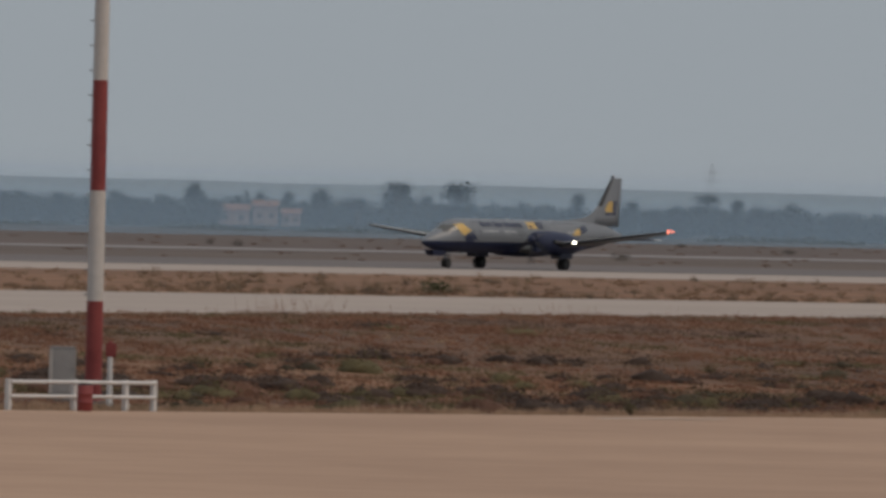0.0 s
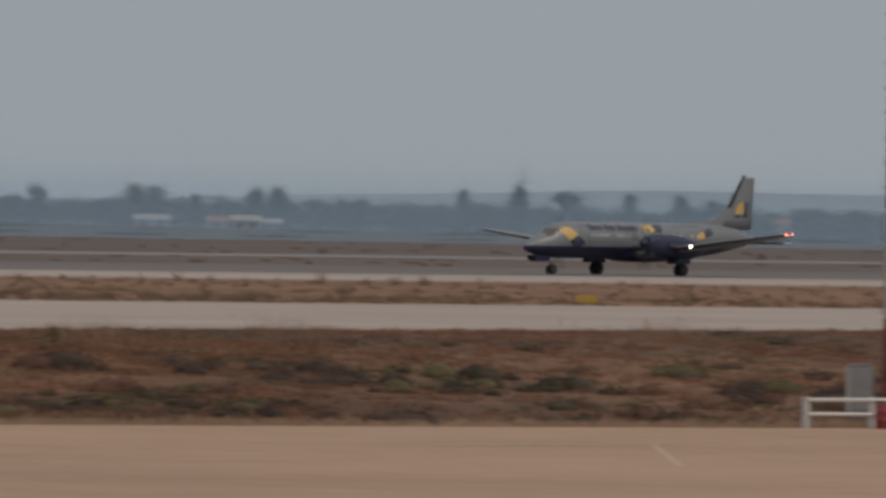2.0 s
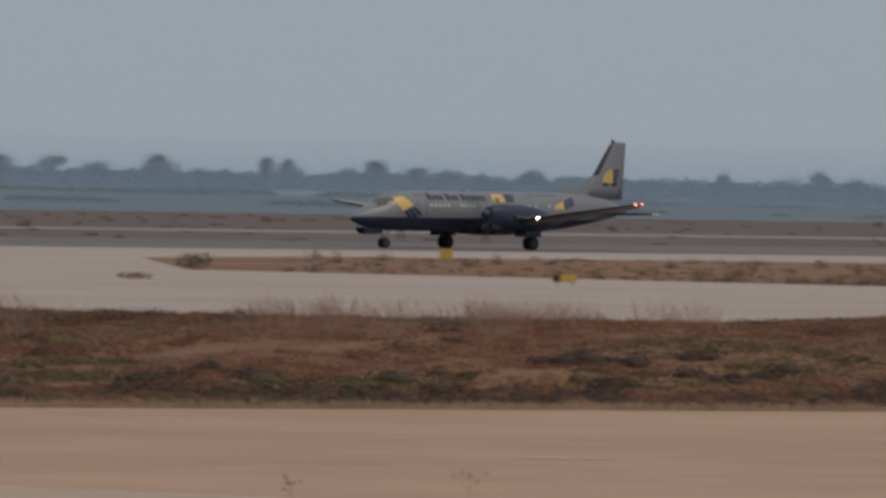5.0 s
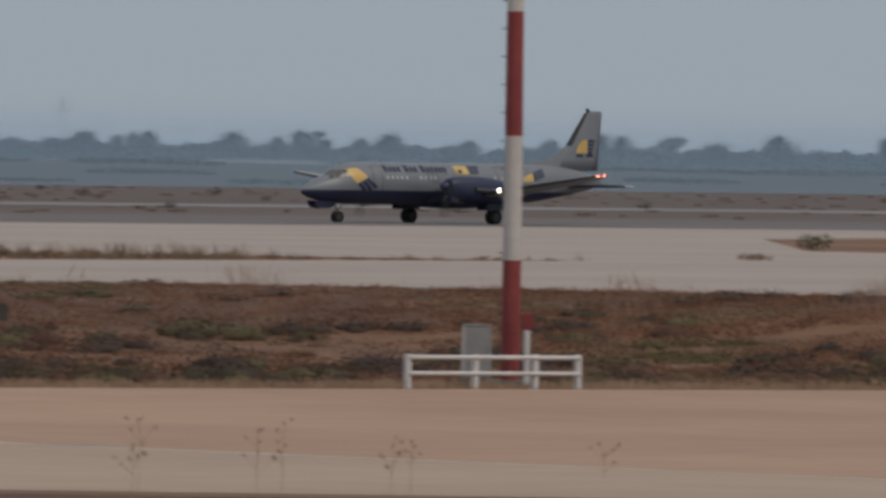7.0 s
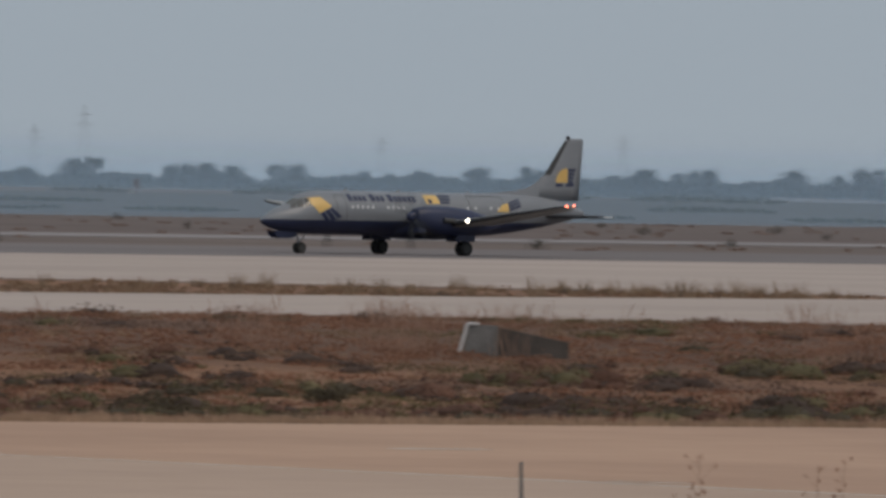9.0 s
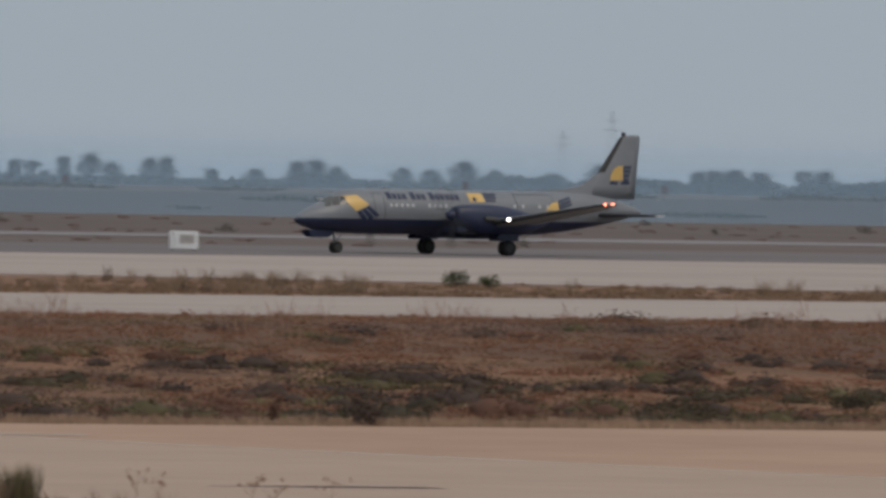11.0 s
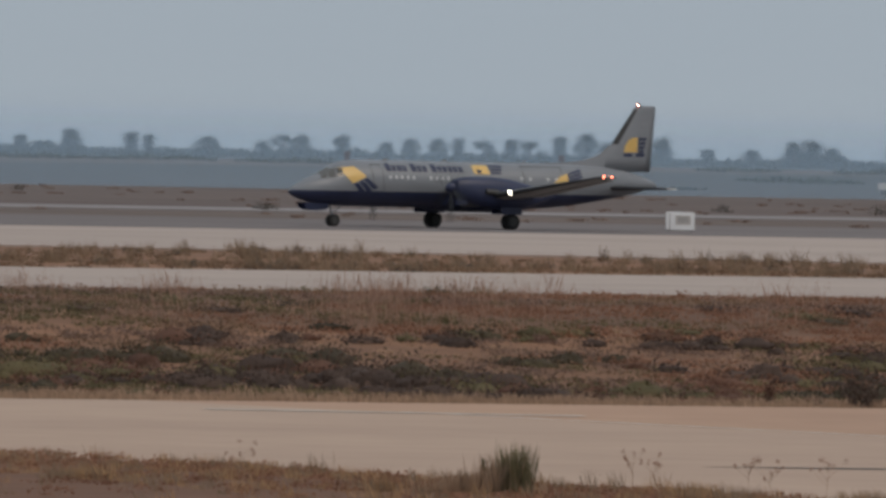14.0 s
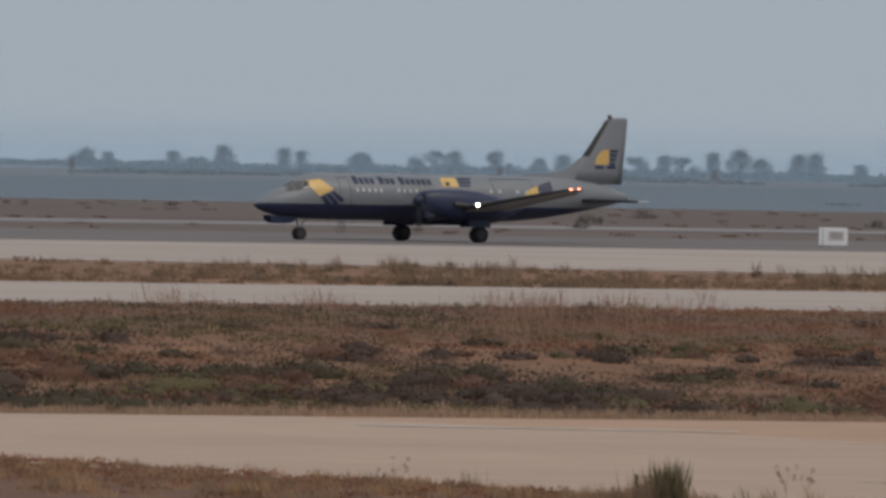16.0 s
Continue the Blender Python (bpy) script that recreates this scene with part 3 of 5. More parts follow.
        for x, zc, hw, hh in ((4.05, 2.42, 0.42, 0.42), (3.9, 2.40, 0.52, 0.56), (3.4, 2.34, 0.60, 0.72), (2.6, 2.26, 0.66, 0.84), (1.4, 2.16, 0.70, 0.93), (0.2, 2.06, 0.70, 0.93), (-0.8, 2.00, 0.62, 0.78), (-1.8, 2.02, 0.46, 0.52), (-2.7, 2.10, 0.24, 0.26), (-3.1, 2.14, 0.06, 0.06)):
            rings.append([(x, side * 4.23 + hw * math.copysign(abs(math.cos(a)) ** 0.85, math.cos(a)), zc + hh * math.copysign(abs(math.sin(a)) ** 0.85, math.sin(a))) for a in [6.2832 * k / 24 for k in range(24)]])
        nac = part("engine_nacelle", loft(rings), M_NAVY, plane, "deep navy engine nacelle", smooth=True)
        bm = bmesh.new()
        box(bm, (3.55, side * 4.23, 1.60), (0.75, 0.62, 0.36), 0.08)
        part("air_intake", bm, M_NAVY, nac)
        bm = bmesh.new()
        rod(bm, (2.2, side * 4.95, 2.25), (1.4, side * 5.02, 2.18), 0.14, 0.17)
        part("exhaust_pipe", bm, M_RIM, nac, "sooty metal exhaust pipe")
        # propeller: spinner and six blades
        prop = part("propeller", loft([[(4.52 - 0.55 * k * k / 16 + 0.0 - 4.10, 0.36 * math.sqrt(k / 4) * math.cos(a), 0.36 * math.sqrt(k / 4) * math.sin(a)) for a in [6.2832 * j / 20 for j in range(20)]] for k in (0.05, 0.5, 1.2, 2.2, 3.2, 4)], caps=True), M_NAVY, plane, "navy spinner with six dark blades", smooth=True)
        for k in range(6):
            bm = bmesh.new()
            rr = []
            for r, ch, tw in ((0.30, 0.12, 50), (0.7, 0.20, 42), (1.3, 0.22, 30), (1.8, 0.18, 22), (2.05, 0.10, 18)):
                a = radians(tw)
                rr.append([(0.10 + s * ch / 2 * math.sin(a) + t * math.cos(a), s * ch / 2 * math.cos(a) - t * math.sin(a), r) for s, t in ((-1, 0), (-0.3, 0.022), (0.5, 0.018), (1, 0), (0.3, -0.012))])
            b = part("blade", loft(rr), M_BLADE, prop, "black propeller blade")
            b.matrix_basis = pose(0, 0, 0, 60 * k, 0, 0)
        prop.matrix_basis = pose(4.10, side * 4.23, 2.42)
        PROPS.append(prop)
        # main gear
        leg = part("main_gear", rod(bmesh.new(), (0.12, side * 4.23, 1.35), (0.0, side * 4.23, 0.46), 0.085), M_STEEL, plane, "main landing-gear leg")
        bm = bmesh.new()
        rod(bm, (1.0, side * 4.23, 1.35), (0.08, side * 4.23, 0.80), 0.05)
        rod(bm, (0.0, side * 4.23 - 0.36, 0.48), (0.0, side * 4.23 + 0.36, 0.48), 0.06)
        part("drag_strut", bm, M_STEEL, leg)
        for s2 in (-1, 1):
            bm = bmesh.new()
            box(bm, (0.25, side * 4.23 + s2 * 0.5, 1.12), (1.5, 0.04, 0.42), 0.015)
            part("gear_door", bm, M_NAVY, leg)
        for s2 in (-0.22, 0.22):
            WHEELS.append((wheel("main_wheel", plane, (0.0, side * 4.23 + s2, 0.48), 0.48, 0.27), 0.48, (0.0, side * 4.23 + s2, 0.48)))
    # nose gear and its doors
    leg = part("nose_gear", rod(bmesh.new(), (9.95, 0, 1.4), (9.7, 0, 0.42), 0.07), M_STEEL, plane, "nose landing-gear leg")
    bm = bmesh.new()
    rod(bm, (9.05, 0, 1.35), (9.74, 0, 0.75), 0.04)
    rod(bm, (9.7, -0.26, 0.37), (9.7, 0.26, 0.37), 0.045)
    part("drag_strut", bm, M_STEEL, leg)
    for s2 in (-1, 1):
        outline = [(11.95, 1.42), (11.86, 1.12), (11.62, 0.98), (11.10, 0.93), (10.55, 0.97), (10.28, 1.08), (10.18, 1.36)]
        part("gear_door", loft([[(x, s2 * (0.37 + 0.06 * (z - 1.0)) + o, z) for x, z in outline] for o in (-0.018, 0.018)]), M_NAVY, leg)
        WHEELS.append((wheel("nose_wheel", plane, (9.7, s2 * 0.17, 0.37), 0.37, 0.18), 0.37, (9.7, s2 * 0.17, 0.37)))
    # wing root fairing
    rings = []
    for x, hw, zb in ((3.6, 0.3, 1.18), (2.6, 1.0, 1.05), (1.0, 1.32, 0.98), (-1.2, 1.32, 0.98), (-2.8, 1.0, 1.05), (-4.0, 0.3, 1.2)):
        rings.append([(x, hw * math.cos(a), 1.75 + (1.75 - zb) * math.sin(a)) for a in [math.pi + math.pi * k / 12 for k in range(13)]])
    part("wing_fairing", loft(rings, closed=False), M_NAVY, plane, "navy wing-root fairing", smooth=True)
    # fin, rudder, dorsal fillet, tailplane
    fin = [(-8.6, 0, 3.55, 4.05, 0.10), (-9.25, 0, 4.35, 3.45, 0.10), (-11.45, 0, 7.35, 1.52, 0.10), (-11.75, 0, 7.5, 1.1, 0.06)]
    fo = part("fin", surface(fin, True), M_GREY, plane, "tall light grey tail fin", smooth=True)
    part("deicing_boot", boot([(-9.87, 0, 5.20, 2.90, 0.10), (-10.6, 0, 6.19, 2.26, 0.10), (-11.45, 0, 7.35, 1.52, 0.10)], 0.13, 0.015, True), M_DEICE, fo, "black leading-edge strip")
    rings = []
    for x, zt in ((-4.6, 3.955), (-6.2, 4.03), (-7.4, 4.13), (-8.3, 4.30), (-8.9, 4.52), (-9.35, 4.82), (-9.7, 5.15)):
        w = 0.03 + 0.035 * (-4.6 - x)
        rings.append([(x, w, 3.72), (x - 0.05, 0.5 * w, 0.35 * 3.72 + 0.65 * zt), (x, 0.03, zt), (x, -0.03, zt), (x - 0.05, -0.5 * w, 0.35 * 3.72 + 0.65 * zt), (x, -w, 3.72)])
    bm = loft(rings)
    part("dorsal_fillet", bm, M_GREY, fo)
    bm = bmesh.new()
    pts = []
    for x, z in ((-11.55, 4.4), (-12.15, 7.2)):
        pts.append([(x, 0.125 if z < 5 else 0.07, z), (x - 0.02, 0.127 if z < 5 else 0.072, z)])
    v = [bm.verts.new(p) for p in (pts[0][0], pts[0][1], pts[1][1], pts[1][0])]
    bm.faces.new(v)
    part("rudder_seam", bm, M_DEICE, fo)
    # tail badge: yellow quarter sail and navy bars
    def fin_y(x, z):
        k = (z - 4.35) / 3.0
        le, ch = -9.25 - 2.2 * k, 3.45 - 1.93 * k
        s = min(0.98, max(0.02, (le - x) / ch))
        t = 5 * 0.10 * (0.2969 * math.sqrt(s) - 0.126 * s - 0.3516 * s * s + 0.2843 * s ** 3 - 0.1015 * s ** 4)
        return t * ch * 1.15 + 0.014

    def fin_patch(name, pts, material, label):
        bm = bmesh.new()
        v = [bm.verts.new((x, fin_y(x, z), z)) for x, z in pts]
        bm.faces.new(v)
        part(name, bm, material, fo, label)
    fin_patch("yellow_patch", [(-10.62, 4.72), (-10.72, 5.10), (-10.95, 5.42), (-11.25, 5.58), (-11.62, 5.62), (-11.62, 4.72)], M_GOLD, "yellow quarter-round tail badge")
    for k in range(4):
        z = 5.60 - 0.25 * k
        fin_patch("navy_bar", [(-11.68, z), (-12.34 + 0.07 * k, z), (-12.28 + 0.07 * k, z - 0.17), (-11.68, z - 0.17)], M_NAVY, "navy bar of the tail badge")
    fin_patch("navy_bar", [(-10.65, 4.66), (-12.2, 4.66), (-12.16, 4.46), (-10.6, 4.46)], M_NAVY, "navy bar below the tail badge")
    for side in (1, -1):
        st = [(-9.2, side * 0.4, 2.56, 2.4, 0.13), (-9.80, side * 5.3, 2.58, 1.30, 0.13), (-10.05, side * 5.6, 2.58, 0.8, 0.08)]
        tp = part("tailplane", surface(st), M_TAILGREY, plane, "dark grey tailplane with pale tip", smooth=True)
        part("tip_cap", box(bmesh.new(), (-10.45, side * 5.66, 2.58), (0.72, 0.12, 0.07), 0.03), M_BRIGHT, tp, "white tip")
        part("deicing_boot", boot(st[:2], 0.08, 0.012), M_DEICE, tp, "black leading-edge strip")
    # lamps
    for side in (1, -1):
        lp = part("landing_light", rod(bmesh.new(), (1.50, side * 6.5, 2.22), (1.58, side * 6.5, 2.22), 0.105, 0.09), M_LAMP, plane, "lit white landing light")
        part("lamp_ring", rod(bmesh.new(), (1.36, side * 6.5, 2.22), (1.51, side * 6.5, 2.22), 0.14, 0.13), M_STEEL, lp)
    bm = bmesh.new()
    bmesh.ops.create_icosphere(bm, subdivisions=2, radius=0.060, matrix=Matrix.Translation((0.80, 15.30, 3.25)))
    part("navigation_light", bm, M_NAVRED, plane, "lit red wing-tip light")
    bm = bmesh.new()
    bmesh.ops.create_icosphere(bm, subdivisions=2, radius=0.052, matrix=Matrix.Translation((0.28, 15.36, 3.27)))
    part("navigation_light", bm, M_NAVRED, plane, "lit red wing-tip light")
    # beacon on the fin: a lit bulb, and an added turning drum with one slit that makes it flash
    bm = bmesh.new()
    bmesh.ops.create_icosphere(bm, subdivisions=2, radius=0.042, matrix=Matrix.Translation((-11.72, 0, 7.56)))
    part("beacon_bulb", bm, M_BEACON, plane, "lit red beacon bulb")
    a0, sweep, n = radians(11), radians(338), 20
    ring = [(0.13 * math.cos(a0 + sweep * k / n), 0.13 * math.sin(a0 + sweep * k / n)) for k in range(n + 1)]
    bm = loft([[(x, y, -0.08) for x, y in ring], [(x, y, 0.08) for x, y in ring]], closed=False)
    drum = part("added_flash_drum", bm, M_TAILGREY, plane, "dark slotted drum added to make the beacon flash")
    part("drum_cap", rod(bmesh.new(), (0, 0, 0.08), (0, 0, 0.11), 0.13, 0.07, 20), M_TAILGREY, drum)
    drum.matrix_basis = pose(-11.72, 0, 7.56)
    part("beacon_base", rod(bmesh.new(), (-11.72, 0, 7.40), (-11.72, 0, 7.48), 0.10, 0.13, 16), M_TAILGREY, plane)
    BEACON.append(drum)
    # aerials on the roof
    for x in (6.4, 2.2, -3.4):
        bm = bmesh.new()
        v = [bm.verts.new(p) for p in ((x, 0.02, 3.93), (x - 0.4, 0.02, 3.93), (x - 0.42, 0.01, 4.08), (x - 0.2, 0.01, 4.08), (x, -0.02, 3.93), (x - 0.4, -0.02, 3.93), (x - 0.42, -0.01, 4.08), (x - 0.2, -0.01, 4.08))]
        for idx in ((0, 1, 2, 3), (7, 6, 5, 4), (0, 3, 7, 4), (1, 5, 6, 2), (2, 6, 7, 3)):
            bm.faces.new([v[k] for k in idx])
        part("aerial", bm, M_GREY, plane)
    return plane


PROPS, WHEELS, BEACON = [], [], []


# ---------------------------------------------------------------- masts with their fences
def build_mast(az, r, wide, low):
    x, y = r * math.cos(radians(az)), r * math.sin(radians(az))
    z = land(x, y)
    mast = thing("floodlight_mast", (x, y, z), "tall mast painted in faded red and white bands beside the apron", "mast", "masts by the apron", turn=az - 90)
    part("plinth", box(bmesh.new(), (0, 0, 0.10), (1.3, 1.3, 0.24), 0.04), M_STONE, mast, "low concrete plinth")
    band, h, red = 3.46, 0.20, True
    tops = [low + band * k for k in range(7)]
    for k, t in enumerate(tops):
        ra, rb = wide * (1 - 0.010 * h), wide * (1 - 0.010 * t)
        part("band", rod(bmesh.new(), (0, 0, h), (0, 0, t), ra, rb, 20), M_RED if red else M_WHITE, mast, "faded red band" if red else "off-white band", smooth=False)
        h, red = t, not red
    for k in range(28):
        zz = low + 0.2 + k * 0.78
        part("climbing_peg", rod(bmesh.new(), (-wide * 0.8, 0, zz), (-wide - 0.10, 0, zz), 0.022, sides=6), M_STEEL, mast)
    return mast


def build_rail_fence(az_posts, off):
    """Low white guard fence along the apron edge; posts given by azimuth."""
    pts = []
    for a in az_posts:
        t = math.tan(radians(a))
        x = (261.5 + 0.158 * 172 + off) / (t + 0.158)
        pts.append(Vector((x, x * t, APRON_Z - 0.06)))
    f = thing("guard_fence", pts[0], "low white two-rail guard fence on the apron edge", "fence", "guard fences")
    o = pts[0]
    for p in pts:
        bm = bmesh.new()
        box(bm, (p.x - o.x, p.y - o.y, 0.50), (0.17, 0.17, 1.02), 0.02)
        post = part("post", bm, M_FENCE, f)
    for z, r in ((0.92, 0.062), (0.48, 0.058)):
        for a, b in zip(pts, pts[1:]):
            part("rail", rod(bmesh.new(), (a.x - o.x, a.y - o.y - 0.09, z), (b.x - o.x, b.y - o.y - 0.09, z), r, sides=10), M_FENCE, f)
    return f


def build_cabinet(az, r, w, h):
    x, y = r * math.cos(radians(az)), r * math.sin(radians(az))
    c = thing("electric_cabinet", (x, y, land(x, y)), "pale grey metal electric cabinet behind the guard fence", "cabinet", "cabinets by the masts", turn=az - 90)
    part("plinth", box(bmesh.new(), (0, 0, 0.10), (w + 0.1, 0.62, 0.22), 0.02), M_STONE, c)
    b = part("body", box(bmesh.new(), (0, 0, 0.2 + h / 2), (w, 0.5, h), 0.03), M_CAB, c)
    part("door", box(bmesh.new(), (w * 0.10, -0.262, 0.22 + h / 2), (w * 0.74, 0.03, h * 0.9), 0.012), M_CAB, b)
    part("side_strip", box(bmesh.new(), (-w * 0.42, -0.262, 0.22 + h / 2), (w * 0.12, 0.028, h * 0.94), 0.01), M_WHITE, b, "paler vertical strip")
    part("cap", box(bmesh.new(), (0, 0, 0.2 + h + 0.02), (w * 0.96, 0.54, 0.06), 0.02), M_CAB, b)
    part("handle", box(bmesh.new(), (w * 0.38, -0.29, 0.2 + h * 0.55), (0.04, 0.04, 0.16), 0.01), M_STEEL, b)


def build_red_post(az, r, h):
    x, y = r * math.cos(radians(az)), r * math.sin(radians(az))
    p = thing("marker_post", (x, y, land(x, y)), "white post with a red top behind the guard fence", "post", "marker posts", turn=az - 90)
    part("shaft", rod(bmesh.new(), (0, 0, 0), (0, 0, h * 0.76), 0.085, sides=14), M_FENCE, p, "white shaft")
    part("sign", box(bmesh.new(), (0.02, 0, h * 0.76 + 0.22), (0.34, 0.16, 0.44), 0.03), M_RED, p, "red box on top")
    part("cap", rod(bmesh.new(), (0, 0, h * 0.76 + 0.44), (0, 0, h * 0.76 + 0.52), 0.07, 0.03), M_RED, p)


def build_barrel(az, r):
    x, y = r * math.cos(radians(az)), r * math.sin(radians(az))
    b = thing("red_barrel", (x, y, APRON_Z - 0.005), "red steel drum with a dark lid before the mast", "barrel")
    rings = [[(rr * math.cos(6.2832 * k / 20), rr * math.sin(6.2832 * k / 20), z) for k in range(20)] for z, rr in ((0, 0.22), (0.02, 0.235), (0.26, 0.235), (0.28, 0.25), (0.30, 0.235), (0.52, 0.235), (0.54, 0.25), (0.56, 0.235), (0.78, 0.235), (0.80, 0.22))]
    part("drum", loft(rings), M_RED, b, smooth=True)
    part("lid", rod(bmesh.new(), (0, 0, 0.795), (0, 0, 0.86), 0.21, 0.19, 18), M_BLACK, b, "dark lid")


# ---------------------------------------------------------------- airfield signs and boxes
def build_sign(x, y, w, h, base, face, label, bars=(), yaw=0.0):
    s = thing("taxiway_sign", (x, y, base), label, "sign", "taxiway signs", turn=math.degrees(math.atan2(y, x)) - 90 + yaw)
    b = part("board", box(bmesh.new(), (0, 0, 0.16 + h / 2), (w, 0.24, h), 0.03), face, s)
    for k in (-1, 1):
        part("leg", box(bmesh.new(), (k * w * 0.34, 0, 0.10), (0.07, 0.10, 0.22)), M_STEEL, s)
    for x0, x1, m in bars:
        part("panel", box(bmesh.new(), ((x0 + x1) / 2 * w, -0.125, 0.16 + h / 2), ((x1 - x0) * w, 0.02, h * 0.86), 0.004), m, b)
    return s


def build_white_box():
    x, y = 417.7, 616.0
    s = thing("runway_marker_box", (x, y, -0.03), "white box sign with grey writing beyond the runway", "sign", turn=math.degrees(math.atan2(y, x)) - 90)
    b = part("housing", box(bmesh.new(), (0, 0, 0.65), (1.75, 0.7, 1.10), 0.04), M_BRIGHT, s)
    panel = part("panel", box(bmesh.new(), (0.18, -0.352, 0.70), (0.92, 0.02, 0.56), 0.0), M_WHITE, b, "pale grey panel in a white frame")
    for k in range(4):
        part("writing_bar", box(bmesh.new(), (-0.06 + k * 0.17, -0.366, 0.72), (0.11, 0.012, 0.36), 0.0), M_CAB, panel, "grey bar of writing")
    part("edge_strip", box(bmesh.new(), (-0.62, -0.356, 0.65), (0.05, 0.012, 0.98), 0.0), M_CAB, b)
    for k in (-1, 1):
        part("foot", box(bmesh.new(), (k * 0.7, 0, 0.05), (0.2, 0.6, 0.12), 0.01), M_STEEL, s)


def build_headwall():
    x, y = 233.5, 297.5
    c = thing("culvert_headwall", (x, y, land(x, y) - 0.30), "weathered concrete culvert headwall half hidden in scrub", "headwall", turn=math.degrees(math.atan2(y, x)) - 90)
    c.scale = (0.78, 0.80, 0.86)
    bm = bmesh.new()
    v = [bm.verts.new(p) for p in ((-1.9, 0, 0), (-0.4, -0.5, 0), (-0.4, -0.5, 1.42), (-1.58, 0, 1.46), (-1.9, 0.5, 0), (-0.4, 0.5, 0), (-0.4, 0.5, 1.42), (-1.58, 0.5, 1.46))]
    for idx in ((0, 1, 2, 3), (4, 7, 6, 5), (0, 3, 7, 4), (1, 5, 6, 2), (3, 2, 6, 7), (0, 4, 5, 1)):
        bm.faces.new([v[k] for k in idx])
    part("end_block", bm, M_STONE, c, "paler end block")
    bm = bmesh.new()
    v = [bm.verts.new(p) for p in ((-0.38, -0.3, 0), (2.4, 0.1, 0), (2.4, 0.1, 0.86), (-0.38, -0.3, 1.36), (-0.38, 0.4, 0), (2.4, 0.6, 0), (2.4, 0.6, 0.86), (-0.38, 0.4, 1.36))]
    for idx in ((0, 1, 2, 3), (4, 7, 6, 5), (0, 3, 7, 4), (1, 5, 6, 2), (3, 2, 6, 7), (0, 4, 5, 1)):
        bm.faces.new([v[k] for k in idx])
    part("wing_wall", bm, M_DARKSTONE, c, "sloping darker wing wall")
    bm = bmesh.new()
    rod(bm, (-1.92, -0.03, 0.45), (-1.60, -0.03, 1.48), 0.07, sides=6)
    rod(bm, (-1.60, -0.03, 1.48), (-1.15, -0.21, 1.46), 0.05, sides=6)
    part("coping", bm, M_FENCE, c, "pale rim along the edge")


def build_floodlight_box():
    x, y = 136.1, 173.8
    s = thing("light_box", (x, y, APRON_Z - 0.07), "black-faced box with a pale rim standing beside the apron", "light fitting", turn=math.degrees(math.atan2(y, x)) - 90)
    b = part("housing", box(bmesh.new(), (0, 0, 0.42), (1.18, 0.5, 0.52), 0.03), M_STONE, s)
    part("face", box(bmesh.new(), (0.03, -0.255, 0.38), (1.02, 0.03, 0.40), 0.01), M_BLACK, b, "black face")
    part("stake", rod(bmesh.new(), (0.56, 0.1, 0), (0.52, 0.1, 1.46), 0.05, 0.03), M_STONE, s, "thin weathered stake")
    for k in (-1, 1):
        part("foot", box(bmesh.new(), (k * 0.45, 0, 0.09), (0.1, 0.4, 0.2), 0.01), M_STEEL, s)


# ---------------------------------------------------------------- plants
def leaves(rng, centres, radii, counts, size, inner=0.5, outer=1.0):
    """Small randomly turned leaves in ellipsoid clumps: an array of four corners for each leaf."""
    c = np.repeat(np.asarray(centres, float), counts, axis=0)
    rad = np.repeat(np.asarray(radii, float), counts, axis=0)
    n = len(c)

    def unit():
        v = rng.normal(size=(n, 3))
        return v / np.linalg.norm(v, axis=1, keepdims=True)
    p = c + unit() * rad * rng.uniform(inner, outer, (n, 1))
    a = unit() * size * rng.uniform(0.6, 1.3, (n, 1))
    b = unit() * size * rng.uniform(0.35, 0.7, (n, 1))
    return np.stack([p - a, p - b, p + a, p + b], axis=1)


def quad_object(name, quads, material, parent=None):
    """One mesh out of an array of four-cornered leaves or blades."""
    q = np.asarray(quads, np.float32).reshape(-1, 4, 3)
    n = len(q)
    me = bpy.data.meshes.new(name)
    me.vertices.add(4 * n)
    me.vertices.foreach_set("co", q.ravel())
    me.loops.add(4 * n)
    me.loops.foreach_set("vertex_index", np.arange(4 * n, dtype=np.int32))
    me.polygons.add(n)
    me.polygons.foreach_set("loop_start", np.arange(0, 4 * n, 4, dtype=np.int32))
    me.update(calc_edges=True)
    me.materials.append(material)
    ob = new(name, me)
    ob.parent = parent
    return ob


